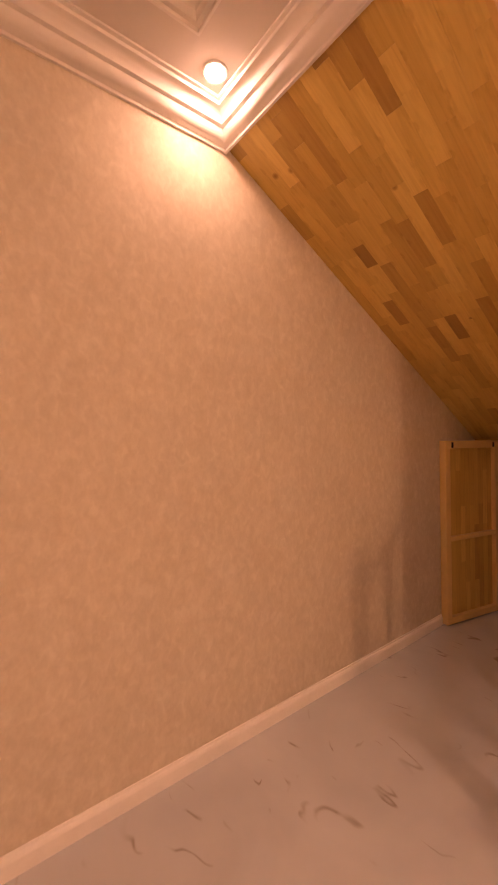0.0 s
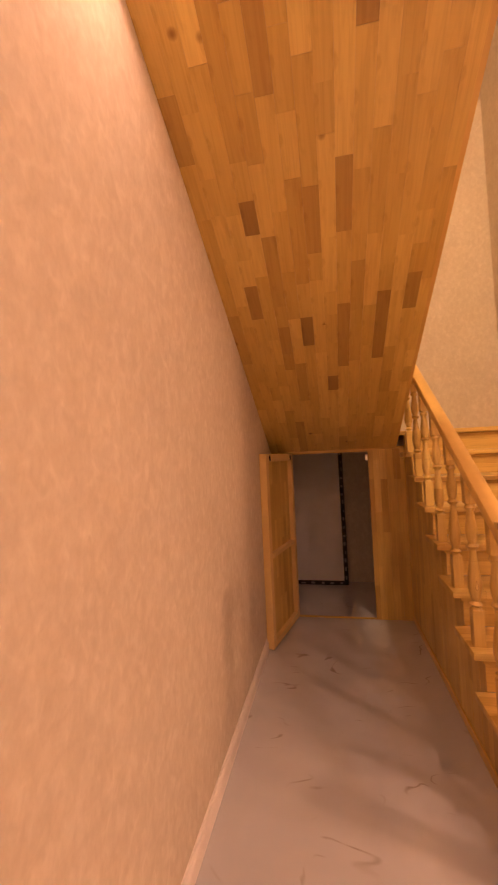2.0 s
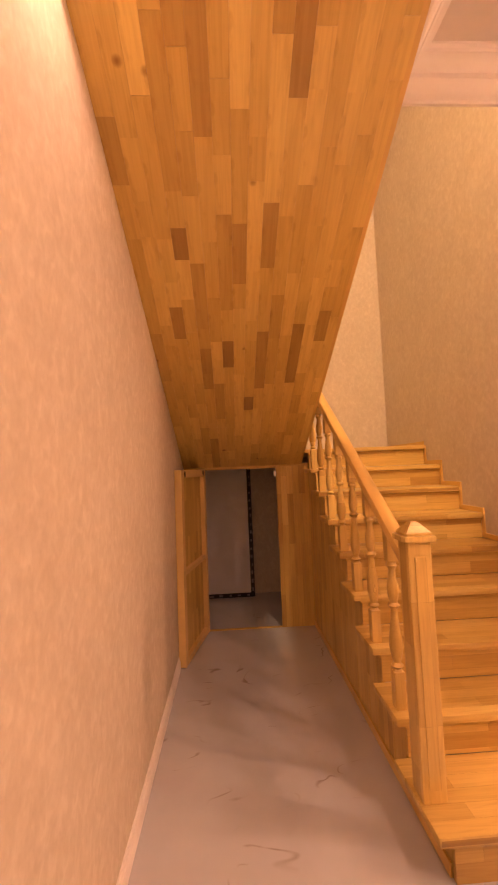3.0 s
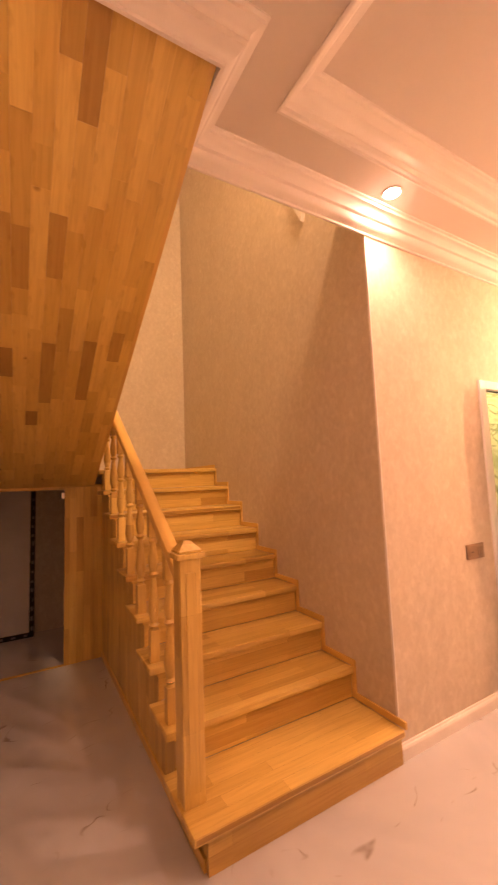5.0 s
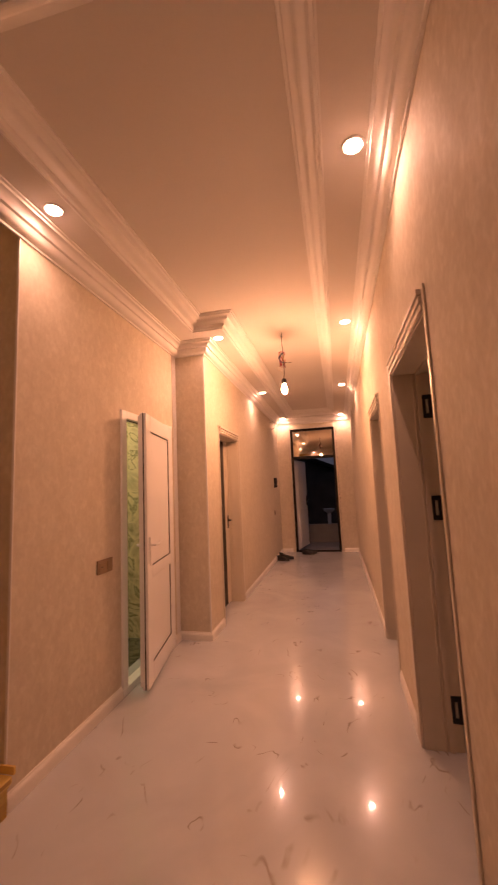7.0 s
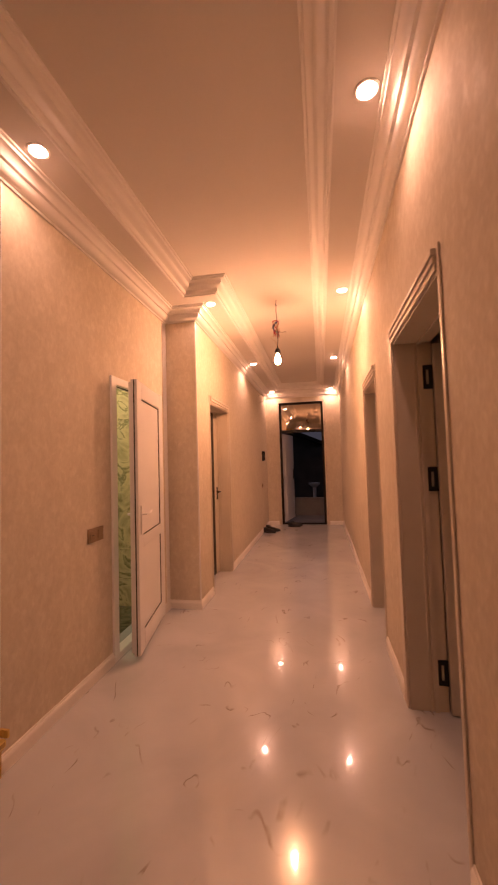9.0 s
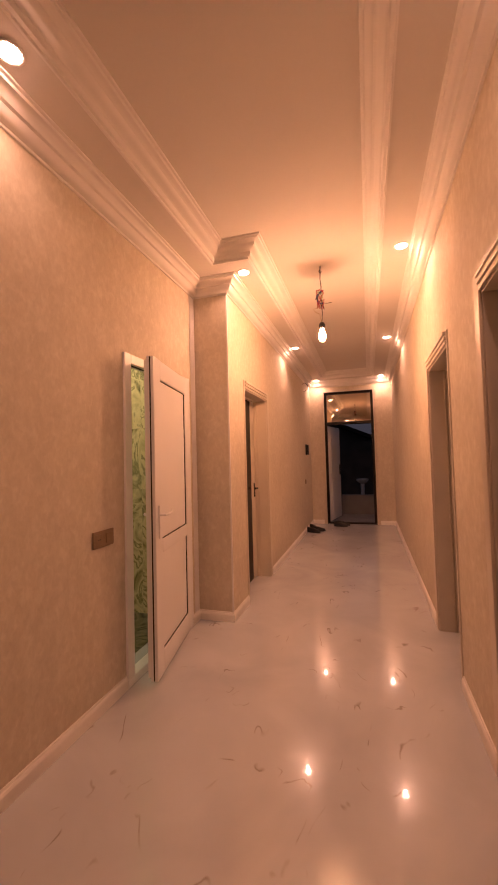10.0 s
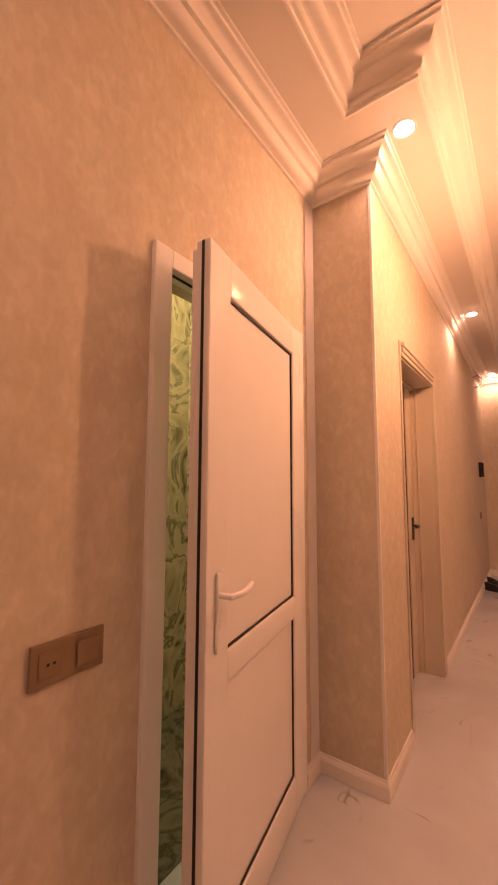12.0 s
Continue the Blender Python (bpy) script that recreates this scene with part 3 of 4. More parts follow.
def staircase():
    t = thing("staircase", "varnished laminated wooden staircase rising to a landing", "staircase")
    for i in range(1, 9):
        z, x0, x1 = RISE * i, nose(i), nose(i + 1) + 0.03
        n = 1.552 if i > 1 else 1.565
        part("tread", boxes(((x0, STAIR_S + 0.012, z - 0.036), (x1, n, z)), bevel=0.010), WOOD_Y_X, t, smooth=True)
    for i in range(1, 10):
        z, x = RISE * i, nose(i) + 0.028
        part("riser", boxes(((x, STAIR_S + 0.012, z - RISE + (0.0005 if i > 1 else 0.0)), (x + 0.018, STAIR_N, z - 0.037))), WOOD_Y_Z, t)
        part("cove", boxes(((x - 0.012, STAIR_S + 0.012, z - 0.052), (x - 0.0005, STAIR_N + 0.012, z - 0.037)), bevel=0.004), WOOD_Y_Z, t)
    part("landing", boxes(((LAND_X, STAIR_S + 0.012, LAND_Z - 0.036), (STAIR_E, NORTH, LAND_Z)), bevel=0.008), WOOD_Y_X, t)
    # the closed side below the steps, of upright planks
    for i in range(1, 10):
        x0, x1 = nose(i) + 0.05, (nose(i + 1) + 0.05 if i < 9 else CLOSET_X + 0.02)
        n = 4 if i < 9 else 1
        w = (x1 - x0) / n
        top = RISE * i - 0.037
        for k in range(n):
            part("plank", boxes(((x0 + w * k + 0.0004, STAIR_N - 0.02, 0.0), (x0 + w * (k + 1) - 0.0004, STAIR_N - (0.0008 if (i + k) % 2 else 0.0), top))), WOOD_Z_X, t)
    part("base_strip", boxes(((nose(1) + 0.05, STAIR_N + 0.0005, 0.0), (CLOSET_X, STAIR_N + 0.010, 0.05)), bevel=0.002), WOOD_X_Z, t)
    # stepped strip against the wall
    for i in range(1, 9):
        z, x0, x1 = RISE * i, nose(i) - 0.004, nose(i + 1) - 0.004
        part("wall_strip", boxes(((x0, STAIR_S + 0.0005, z), (x1 + 0.03, STAIR_S + 0.012, z + 0.034)), ((x1, STAIR_S + 0.0005, z + 0.034), (x1 + 0.03, STAIR_S + 0.012, z + RISE))), WOOD_X_Z, t)
    part("wall_strip", boxes(((LAND_X + 0.03, STAIR_S + 0.0005, LAND_Z + 0.001), (STAIR_E, STAIR_S + 0.012, LAND_Z + 0.035)), ((STAIR_E - 0.012, STAIR_S + 0.012, LAND_Z + 0.001), (STAIR_E - 0.0005, NORTH, LAND_Z + 0.035))), WOOD_X_Z, t)
    # newel, rail and turned balusters
    px, py, s = 2.775, 1.505, 0.046
    nw = part("newel_post", boxes(((px - s, py - s, RISE), (px + s, py + s, 1.125)), bevel=0.006), WOOD_Z_X, t)
    part("flute", boxes(((px - s - 0.004, py - 0.022, RISE + 0.05), (px - s - 0.0005, py + 0.022, 1.07)), bevel=0.001), WOOD_Z_Y, nw)
    bm = boxes(((px - s - 0.016, py - s - 0.016, 1.125), (px + s + 0.016, py + s + 0.016, 1.148)), ((px - s - 0.004, py - s - 0.004, 1.148), (px + s + 0.004, py + s + 0.004, 1.160)), bevel=0.005)
    q = s + 0.002
    base = [bm.verts.new((px + a * q, py + b * q, 1.160)) for a, b in ((-1, -1), (1, -1), (1, 1), (-1, 1))]
    tip = [bm.verts.new((px + a * 0.014, py + b * 0.014, 1.196)) for a, b in ((-1, -1), (1, -1), (1, 1), (-1, 1))]
    bm.faces.new(base[::-1]), bm.faces.new(tip)
    for k in range(4):
        bm.faces.new((base[k - 1], base[k], tip[k], tip[k - 1]))
    part("newel_cap", bm, WOOD_Z_X, nw)
    def rail_z(x):
        return 1.040 + 0.655 * (x - 2.877)
    x0, x1 = px + s + 0.001, 4.33
    bm = bmesh.new()
    sec = [(-0.032, -0.028), (0.032, -0.028), (0.036, -0.006), (0.030, 0.020), (0.014, 0.032), (-0.014, 0.032), (-0.030, 0.020), (-0.036, -0.006)]
    ends = [[bm.verts.new((x, py + a, rail_z(x) + 0.03 + b)) for a, b in sec] for x in (x0, x1)]
    bm.faces.new(ends[0]), bm.faces.new(ends[1][::-1])
    for k in range(len(sec)):
        bm.faces.new((ends[0][k - 1], ends[1][k - 1], ends[1][k], ends[0][k]))
    bmesh.ops.recalc_face_normals(bm, faces=bm.faces)
    part("handrail", bm, WOOD_X_Z, t, smooth=True)
    part("rail_fillet", prism(bmesh.new(), [(x0, rail_z(x0) - 0.012), (x1, rail_z(x1) - 0.012), (x1, rail_z(x1) + 0.002), (x0, rail_z(x0) + 0.002)], 1, py - 0.018, py + 0.018), WOOD_X_Z, t)
    for i in range(2, 9):
        for off in (0.078,):
            x, z0 = nose(i) + off, RISE * i
            h = rail_z(x) - z0 - 0.002
            b = 0.024
            bal = part("baluster", boxes(((x - b, py - b, z0), (x + b, py + b, z0 + 0.16)), bevel=0.003), WOOD_Z_X, t)
            part("baluster_head", boxes(((x - b, py - b, z0 + h - 0.14), (x + b, py + b, z0 + h + 0.012)), bevel=0.003), WOOD_Z_X, bal)
            prof = [(0.018, 0.16), (0.012, 0.17), (0.022, 0.185), (0.012, 0.20), (0.017, 0.22), (0.024, 0.27), (0.022, 0.32), (0.014, 0.40), (0.011, 0.455), (0.022, 0.475), (0.013, 0.49), (0.019, 0.52), (0.021, 0.56), (0.015, 0.61), (0.012, 0.65), (0.020, 0.67), (0.014, 0.69), (0.018, h - 0.14)]
            k = (h - 0.30) / 0.53
            part("turning", turned(bmesh.new(), [(r * 1.25, z0 + 0.16 + (zz - 0.16) * k) if zz < 0.69 else (r * 1.25, z0 + 0.16 + 0.53 * k if zz == 0.69 else z0 + zz) for r, zz in prof[:-1]], 12, (x, py)), WOOD_Z_X, bal, smooth=True)
    return t


SOFF = lambda x: 2.855 - 0.5345 * (x - 2.2)


def upper_flight():
    t = thing("upper_flight", "upper stair flight with a lamella-clad wooden underside", "staircase")
    y0, y1 = 1.585, NORTH - 0.001
    out = [(EDGE_X + 0.10, SOFF(EDGE_X + 0.10) + 0.022), (CLOSET_X + 0.02, SOFF(CLOSET_X + 0.02) + 0.022)]
    n = 9
    run = (CLOSET_X + 0.02 - EDGE_X - 0.10) / n
    rise = (UPPER - LAND_Z) / (n + 1)
    x = CLOSET_X + 0.02
    for k in range(1, n + 1):
        z = LAND_Z + rise * k
        out += [(x, z), (x - run, z)]
        x -= run
    part("flight_body", prism(bmesh.new(), out, 1, y0, y1), WOOD_Y_X, t)
    part("edge_board", prism(bmesh.new(), [(EDGE_X + 0.012, SOFF(EDGE_X + 0.012) - 0.002), (CLOSET_X, SOFF(CLOSET_X) - 0.002), (CLOSET_X, SOFF(CLOSET_X) + 0.20), (EDGE_X + 0.012, SOFF(EDGE_X + 0.012) + 0.20)], 1, y0 - 0.02, y0 - 0.001), WOOD_X_Z, t)
    # the underside: single lamellas laid end to end in rows along the slope
    rnd = random.Random(7)
    xa, xb = EDGE_X + 0.002, CLOSET_X - 0.004
    ang = math.atan2(SOFF(xb) - SOFF(xa), xb - xa)
    total = (xb - xa) / math.cos(ang)
    rows, kinds = 16, {}
    width = (y1 - y0 + 0.018) / rows
    for r in range(rows):
        s, yy = 0.0, y0 - 0.018 + width * (r + 0.5)
        s = -rnd.uniform(0.0, 0.25)
        while s < total - 0.001:
            ln = rnd.choice((0.15, 0.22, 0.30, 0.40, 0.50))
            a, b = max(s, 0.0), min(s + ln, total)
            s += ln
            if b - a < 0.02:
                continue
            key = round(b - a, 3)
            if key not in kinds:
                bm = boxes(((-key / 2 + 0.0002, -width / 2 + 0.0002, -0.018), (key / 2 - 0.0002, width / 2 - 0.0002, 0.0)))
                kinds[key] = mesh_of("lamella", bm, LAMELLA)
            ob = new("lamella", kinds[key])
            ob.parent = t
            c = (a + b) / 2
            ob.matrix_basis = pose(xa + c * math.cos(ang), yy, SOFF(xa) + c * math.sin(ang) + 0.019 + rnd.uniform(-0.0004, 0.0004), 0, -math.degrees(ang), 0)
    return t


def closet():
    t = thing("closet_front", "wooden plank front of the cupboard under the landing", "cupboard")
    x0, x1 = CLOSET_X, CLOSET_X + 0.025
    for k, (a, b) in enumerate(((1.50, 1.575), (1.575, 1.65), (1.65, 1.725), (1.725, 1.80))):
        part("plank", boxes(((x0, a + 0.0004, 0.0), (x1, b - 0.0004, 1.455))), WOOD_Z_Y, t)
    part("plank", boxes(((x0, 2.455, 0.0), (x1, NORTH - 0.001, 1.455))), WOOD_Z_Y, t)
    part("head_strip", boxes(((x0 - 0.012, 1.50, 1.440), (x0 - 0.001, NORTH - 0.02, 1.462)), bevel=0.003), WOOD_Y_Z, t)
    part("head_board", boxes(((x0 + 0.001, 1.80, 1.425), (x1, 2.455, 1.47))), WOOD_Y_Z, t)
    part("threshold", boxes(((x0, 1.80, 0.0), (x1, 2.455, 0.008))), WOOD_Y_Z, t)
    part("catch", boxes(((x0 - 0.018, 1.80, 1.35), (x0 - 0.0005, 1.825, 1.40)), bevel=0.004), STEEL, t, "small metal door catch")
    ang = math.degrees(math.atan2(0.137, -0.64))
    d = thing("closet_door", "low wooden framed cupboard door standing open against the wall", "door", m=pose(CLOSET_X - 0.012, 2.445, 0.012, 0, 0, ang))
    w, h, th = 0.655, 1.425, 0.055
    part("panel", boxes(((0.01, -th + 0.001, 0.01), (w - 0.01, -0.036, h - 0.01))), WOOD_Z_X, d)
    # battens paler than the recessed panel, which lies in shade
    for a, b in (((0, -th, 0), (0.055, 0, h)), ((w - 0.055, -th, 0), (w, 0, h)), ((0.055, -0.0355, 0), (w - 0.055, 0, 0.05)), ((0.055, -0.0355, h - 0.06), (w - 0.055, 0, h)), ((0.055, -0.0355, 0.64), (w - 0.055, -0.002, 0.675))):
        part("frame_rail", boxes((a, b), bevel=0.003), LIT_BATTEN, d, "wooden batten coloured paler as the lit frame of the door")
    for x in (0.07, w - 0.085):
        part("corner_bracket", boxes(((x, 0.0005, h - 0.055), (x + 0.018, 0.006, h - 0.012)), bevel=0.002), BLACK, d, "small dark metal bracket")
    # what stands in the cupboard
    p = thing("wrapped_panel", "white board with black printed tape edge leaning in the cupboard", "board", m=pose(5.73, 1.99, 0.0, 0, 3.5, 0))
    part("sheet", boxes(((0.0, 0.0, 0.0), (0.03, 0.65, 1.50)), bevel=0.002), BOARD, p)
    tp = part("tape", boxes(((-0.004, 0.0, 0.0), (-0.0005, 0.045, 1.50)), ((-0.004, 0.045, 0.0), (-0.0005, 0.65, 0.045))), GASKET, p, "black tape with pale print")
    rnd = random.Random(5)
    for k in range(16):
        z = 0.06 + 0.09 * k
        part("print", boxes(((-0.006, 0.012, z), (-0.0045, 0.012 + rnd.uniform(0.010, 0.024), z + rnd.uniform(0.02, 0.045)))), PRINT, tp)
    for k in range(6):
        y = 0.06 + 0.10 * k
        part("print", boxes(((-0.006, y, 0.012), (-0.0045, y + rnd.uniform(0.02, 0.05), 0.012 + rnd.uniform(0.010, 0.02)))), PRINT, tp)


# ---- lamps ----
def spot(x, y, watts):
    t = thing("ceiling_spotlight", "small round warm ceiling spotlight, switched on", "spotlight", "ceiling spotlights", m=pose(x, y, BORDER))
    part("ring", turned(bmesh.new(), [(0.054, 0.0), (0.054, -0.003), (0.050, -0.005), (0.043, -0.004)], 20), PLASTER, t, smooth=True)
    part("lens", turned(bmesh.new(), [(0.0425, -0.003), (0.038, -0.008), (0.028, -0.012), (0.016, -0.015), (0.004, -0.016)], 16), SPOT_GLOW, t, "glowing warm lens", smooth=True)
    lamp = bpy.data.lights.new("spotlight_lamp", "SPOT")
    lamp.energy, lamp.color, lamp.shadow_soft_size = watts, PALE, 0.02
    lamp.spot_size, lamp.spot_blend = radians(165), 0.8
    ob = new("spotlight_lamp", lamp)
    ob.parent, ob.location = t, (0, 0, -0.040)


def lamps():
    for x, y, watts in ((2.015, 2.435, 3.0), (2.45, 0.42, 9), (0.90, 0.41, 12), (2.145, -1.57, 9), (0.90, -1.57, 10), (2.14, -4.00, 16), (0.905, -3.95, 16), (2.16, -6.55, 12), (0.90, -6.55, 12)):
        spot(x, y, watts)
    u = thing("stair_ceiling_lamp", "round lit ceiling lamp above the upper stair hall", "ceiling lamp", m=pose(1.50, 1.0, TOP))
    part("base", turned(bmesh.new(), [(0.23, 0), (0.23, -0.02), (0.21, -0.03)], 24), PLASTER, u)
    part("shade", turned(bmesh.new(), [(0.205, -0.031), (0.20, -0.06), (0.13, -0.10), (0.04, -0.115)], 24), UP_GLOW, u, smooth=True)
    x, y, top = 1.545, -1.93, TRAY
    t = thing("pendant_bulb", "bare bulb hanging from bundled red and blue wires", "pendant lamp", m=pose(x, y, top))
    part("hook", tube(bmesh.new(), [(0, 0, 0.0), (0, 0, -0.03), (0.012, 0, -0.045), (0.0, 0, -0.06), (-0.01, 0, -0.048)], 0.004), BLACK, t)
    part("wire", tube(bmesh.new(), [(0, 0, -0.03), (0.004, 0.0, -0.12), (-0.004, 0.002, -0.18), (0.0, 0, -0.26)], 0.0035), BLACK, t)
    rnd = random.Random(3)
    for colour, turns in ((( 0.45, 0.03, 0.04), 4), ((0.05, 0.06, 0.25), 3), ((0.02, 0.02, 0.02), 3), ((0.5, 0.42, 0.2), 2)):
        m = surf("wire_insulation", colour, 0.4, 0.1)
        pts = []
        for k in range(turns * 8):
            a = k * math.pi / 4
            pts.append((0.034 * math.cos(a) * rnd.uniform(0.4, 1.2) + 0.012, 0.024 * math.sin(a) * rnd.uniform(0.5, 1.2), -0.22 - 0.15 * (0.5 + 0.5 * math.sin(a * 0.5 + turns)) * rnd.uniform(0.6, 1.2)))
        part("coiled_wire", tube(bmesh.new(), pts, 0.003, 6), m, t, smooth=True)
    part("wire_end", tube(bmesh.new(), [(0, 0, -0.36), (0.03, 0, -0.37), (0.07, 0.01, -0.385), (0.05, 0, -0.41), (0.015, 0, -0.43), (0.004, 0, -0.50)], 0.003, 6), surf("cream_wire", (0.6, 0.5, 0.35), 0.4), t)
    part("wire_end", tube(bmesh.new(), [(-0.002, 0, -0.33), (-0.05, 0.01, -0.345), (-0.09, 0.0, -0.34)], 0.0025, 6), BLACK, t)
    part("wire_end", tube(bmesh.new(), [(0, 0, -0.34), (-0.008, 0, -0.42), (0, 0, -0.51)], 0.0035, 6), BLACK, t)
    part("lamp_holder", turned(bmesh.new(), [(0.006, -0.505), (0.020, -0.511), (0.028, -0.53), (0.029, -0.556), (0.020, -0.565)], 16), GASKET, t, "black lamp holder", smooth=True)
    part("bulb", turned(bmesh.new(), [(0.014, -0.5655), (0.017, -0.58), (0.027, -0.605), (0.031, -0.63), (0.028, -0.655), (0.015, -0.672), (0.005, -0.677)], 16), BULB_GLOW, t, "glowing warm bulb", smooth=True)


# ---- bathroom, yard and small things ----
def bathroom():
    x0, x1, y0, y1 = EAST + T, 3.55, STEP_Y, STAIR_S - T
    t = thing("bathroom_tiling", "green marbled wall tiles in the lit bathroom", "tiles", kind="structure")
    kinds = {}
    def tile(u, z, wide, high, wall):
        key = (wall, round(wide, 3), round(high, 3))
        if key not in kinds:
            g = 0.001
            if wall == "x":
                bm = boxes(((-0.008, -wide / 2 + g, -high / 2 + g), (0, wide / 2 - g, high / 2 - g)))
            else:
                bm = boxes(((-wide / 2 + g, -0.008, -high / 2 + g), (wide / 2 - g, 0, high / 2 - g)))
            kinds[key] = mesh_of("tile", bm, MARBLE)
        ob = new("tile", kinds[key])
        ob.parent = t
        ob.location = {"x": (x1 - 0.001, u, z), "s": (u, y0 + 0.009, z), "n": (u, y1 - 0.001, z)}[wall]
    fl = part("floor_tiling", boxes(((x0, y0 + 0.02, 0.001), (x1 - 0.01, y1 - 0.01, 0.006))), MARBLE_DARK, t, "dark green marbled floor tiles")
    part("backing", boxes(((x1, y0, 0), (x1 + 0.1, y1, UPPER))), PLAIN, t)
    for r in range(6):
        z = 0.28 + 0.56 * r
        for k in range(7):
            tile(y0 + 0.14 + 0.28 * k, z, 0.28, 0.56, "x")
        for k in range(2):
            tile(x0 + 0.175 + 0.35 * k, z, 0.35, 0.56, "s")
            tile(x0 + 0.175 + 0.35 * k, z, 0.35, 0.56, "n")
    l = thing("bathroom_ceiling_lamp", "round lit ceiling lamp in the bathroom", "ceiling lamp", m=pose(3.2, -0.75, UPPER))
    part("base", turned(bmesh.new(), [(0.12, 0), (0.12, -0.02), (0.10, -0.03)], 20), PVC, l)
    part("shade", turned(bmesh.new(), [(0.099, -0.031), (0.095, -0.06), (0.06, -0.085), (0.02, -0.092)], 20), BATH_GLOW, l, smooth=True)


def wall_plates():
    t = thing("socket_plate", "bronze-coloured double plate with a socket and a switch", "socket", m=pose(EAST, -0.36, 0.945))
    part("plate", boxes(((-0.010, -0.088, -0.046), (0.0, 0.088, 0.046)), bevel=0.003), BRONZE, t)
    s = part("socket", boxes(((-0.013, 0.016, -0.028), (-0.0102, 0.072, 0.028)), bevel=0.002), BRONZE, t)
    part("socket_hole", boxes(((-0.0138, 0.048, -0.003), (-0.0132, 0.054, 0.003)), ((-0.0138, 0.034, -0.003), (-0.0132, 0.040, 0.003))), GASKET, s)
    part("switch_key", boxes(((-0.015, -0.072, -0.028), (-0.0102, -0.016, 0.028)), bevel=0.003), BRONZE, t)
    i = thing("intercom", "black intercom handset on the corridor wall", "intercom", m=pose(EAST_2, -5.98, 1.52))
    part("body", boxes(((-0.03, -0.05, -0.10), (0, 0.05, 0.10)), bevel=0.008), BLACK, i)
    part("handset", boxes(((-0.055, -0.022, -0.095), (-0.031, 0.022, 0.095)), bevel=0.008), BLACK, i)
    k = thing("light_switch", "small bronze light switch on the corridor wall", "switch", m=pose(EAST_2, -5.85, 0.92))
    part("plate", boxes(((-0.010, -0.042, -0.042), (0, 0.042, 0.042)), bevel=0.003), BRONZE, k)
    part("key", boxes(((-0.014, -0.026, -0.026), (-0.0102, 0.026, 0.026)), bevel=0.002), BRONZE, k)
    w = thing("loose_cable", "thin dark cable loop sticking out of the wall", "cable", m=pose(EAST_2, -5.75, 2.68))
    part("cable", tube(bmesh.new(), [(0.0, 0, 0.06), (-0.06, 0.02, 0.08), (-0.11, 0.03, 0.03), (-0.10, 0.03, -0.05), (-0.05, 0.02, -0.08), (-0.02, 0.01, -0.07)], 0.004, 6), BLACK, w, smooth=True)


def shoe(x, y, turn):
    t = thing("shoe", "black leather shoe standing by the front door", "shoe", "shoes at the door", m=pose(x, y, 0, 0, 0, turn))
    outline = [(0.036 * math.sin(a) * (1.0 if math.cos(a) > 0 else 0.85) + 0.006 * math.cos(a), 0.135 * math.cos(a)) for a in [k * math.pi / 10 for k in range(20)]]
    part("sole", prism(bmesh.new(), outline, 2, 0.0, 0.022), SHOE, t)
    bm = bmesh.new()
    rings = []
    for h, s, back in ((0.0225, 0.97, 0.0), (0.045, 0.93, -0.004), (0.062, 0.74, -0.03), (0.085, 0.50, -0.062)):
        rings.append([bm.verts.new((u * s, v * s + back, h + (0.012 if v < 0 else 0) * (h > 0.05))) for u, v in outline])
    for a, b in zip(rings, rings[1:]):
        for k in range(20):
            bm.faces.new((a[k - 1], a[k], b[k], b[k - 1]))
    bm.faces.new(rings[0]), bm.faces.new(rings[-1])
    bmesh.ops.recalc_face_normals(bm, faces=bm.faces)
    part("upper", bm, SHOE, t, smooth=True)


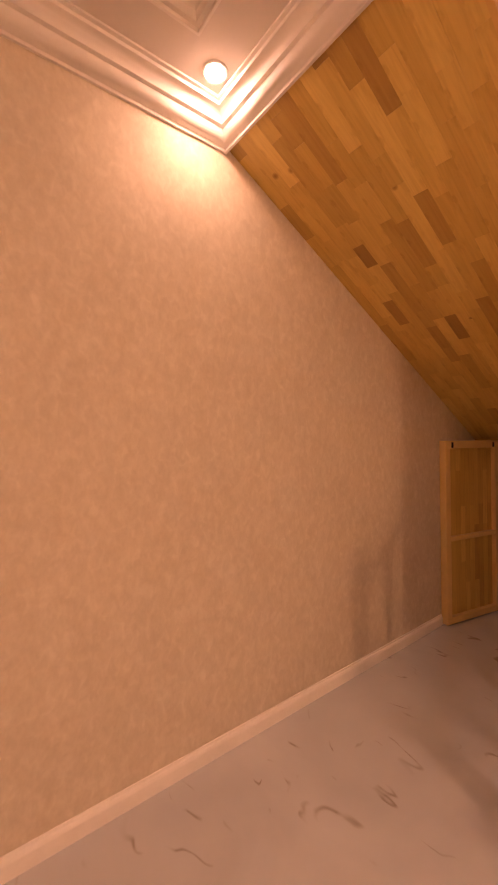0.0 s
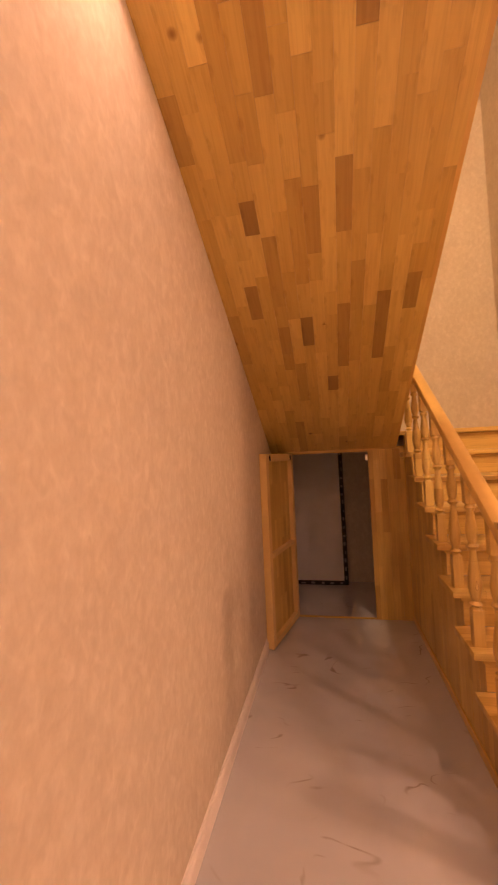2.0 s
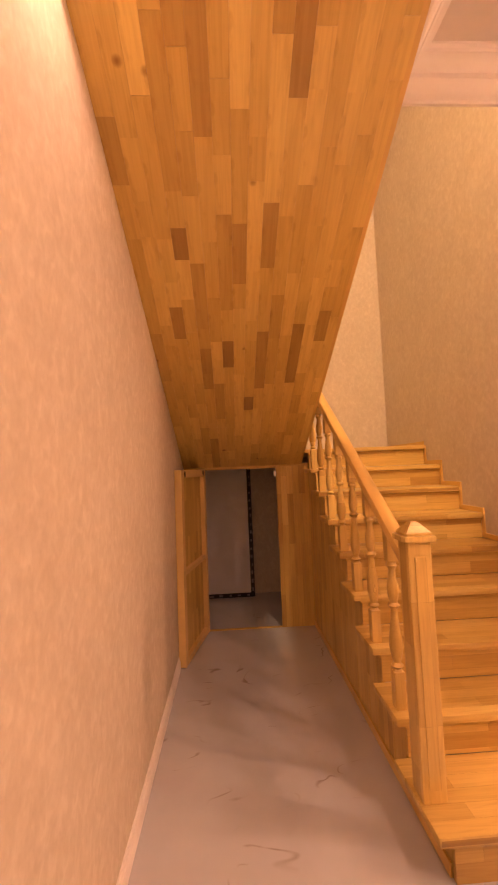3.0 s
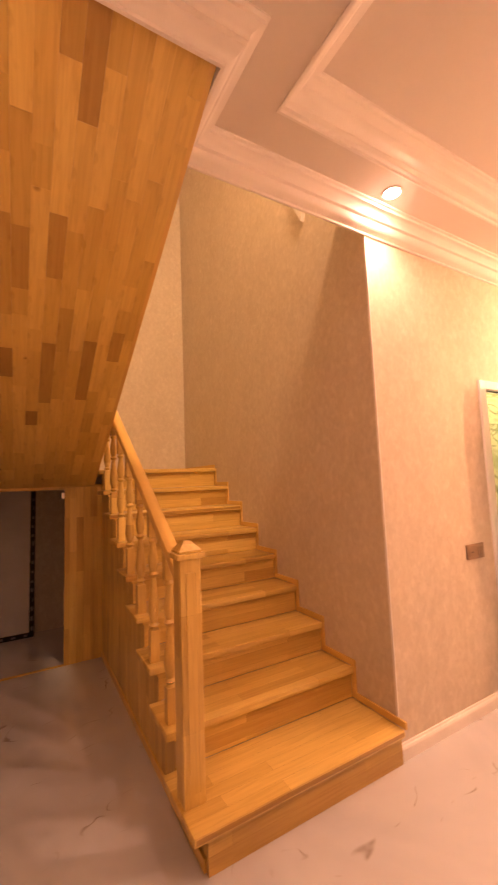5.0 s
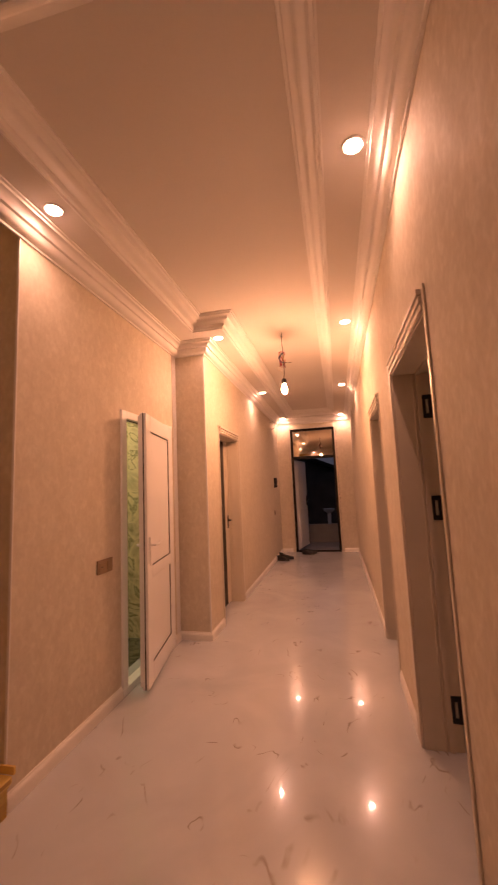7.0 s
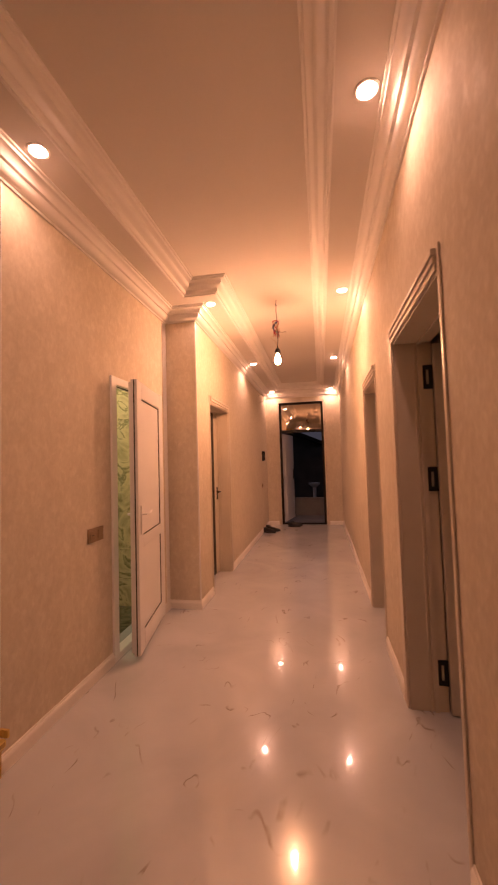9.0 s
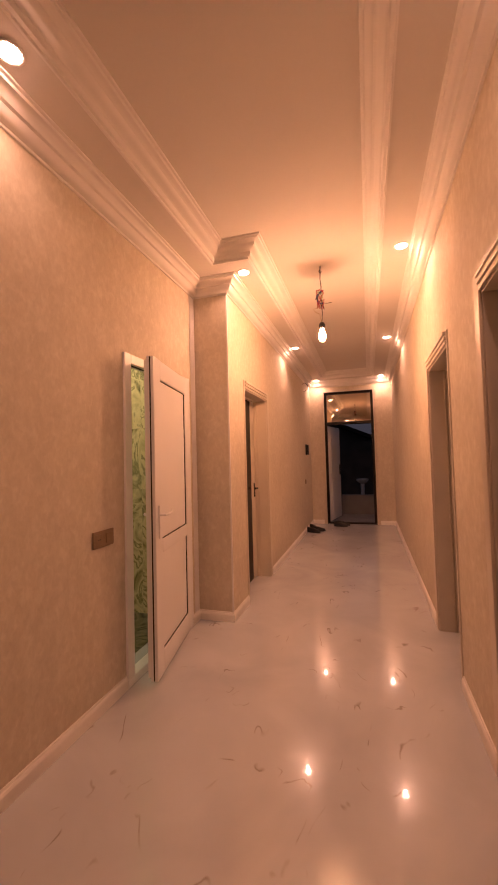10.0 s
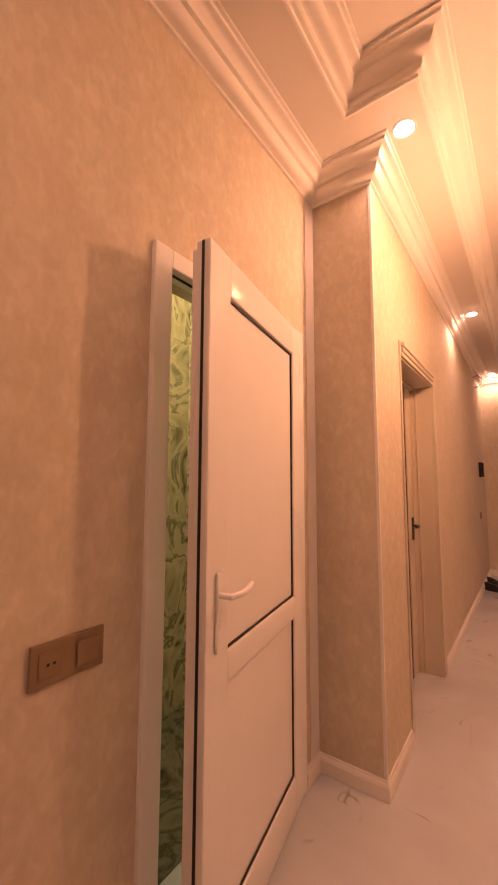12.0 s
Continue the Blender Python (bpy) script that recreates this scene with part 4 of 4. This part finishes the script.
def yard():
    structure("porch", boxes(((-1.0, -8.35, -0.2), (4.0, SOUTH - T, -0.02))), CONCRETE, "pale concrete porch before the front door", "porch")
    structure("low_wall", boxes(((-2.0, -8.52, -0.22), (5.0, -8.35, 0.43))), CONCRETE, "low grey plinth wall in the yard", "wall")
    # yard wall and house: dusk shade is in their dark base colours
    structure("yard_wall", boxes(((-6.0, -13.2, -0.22), (10.0, -13.0, 1.9))), EARTH_DUSK, "yard wall coloured dark to read as unlit at dusk", "wall")
    h = thing("neighbour_house", "neighbouring house with a sloping roof, coloured dark as a dusk silhouette", "house")
    part("wall", prism(bmesh.new(), [(-2.0, -0.22), (8.0, -0.22), (8.0, 5.0), (-2.0, 0.65)], 1, -17.0, -14.0), EARTH_DUSK, h)
    part("roof", prism(bmesh.new(), [(-2.4, 0.50), (8.4, 5.20), (8.4, 5.35), (-2.4, 0.65)], 1, -17.3, -13.7), DARKFRAME, h)
    t = thing("washbasin", "white ceramic pedestal washbasin standing in the yard", "washbasin", m=pose(1.40, -11.6, -0.13))
    part("pedestal", turned(bmesh.new(), [(0.09, -0.22), (0.075, 0.0), (0.055, 0.35), (0.065, 0.62)], 16), CERAMIC, t, smooth=True)
    part("bowl", turned(bmesh.new(), [(0.065, 0.621), (0.13, 0.66), (0.19, 0.72), (0.20, 0.77), (0.18, 0.77), (0.13, 0.70), (0.04, 0.68)], 20), CERAMIC, t, smooth=True)


walls_and_floor()
mouldings()
bathroom_door()
casing("d2", "door_2", EAST_2, -1, -2.97, -2.10, 2.07, T)
room_leaf("room_door", "closed cream door with a black glass insert and black handle", (EAST_2 + T - 0.008, -2.124, 0), -90, 0.822, 2.04, -1, (), core=BLACKGLASS, stile=0.14, rails=False)
casing("d3", "door_3", WEST, 1, -1.87, -1.07, 2.05, T)
casing("d5", "door_5", WEST, 1, -0.33, 0.60, 2.07, T)
room_leaf("room_door", "cream panelled door on black hinges opened into the dark room", (WEST - T - 0.005, -0.305, 0), 176, 0.78, 2.03, -1, (0.21, 1.27, 1.85))
front_door()
staircase()
upper_flight()
closet()
lamps()
bathroom()
wall_plates()
for x, y, turn in ((2.20, -5.72, 75), (2.13, -5.86, 110), (2.22, -6.02, 55), (1.76, -6.42, 85), (1.72, -6.53, 95)):
    shoe(x, y, turn)
yard()
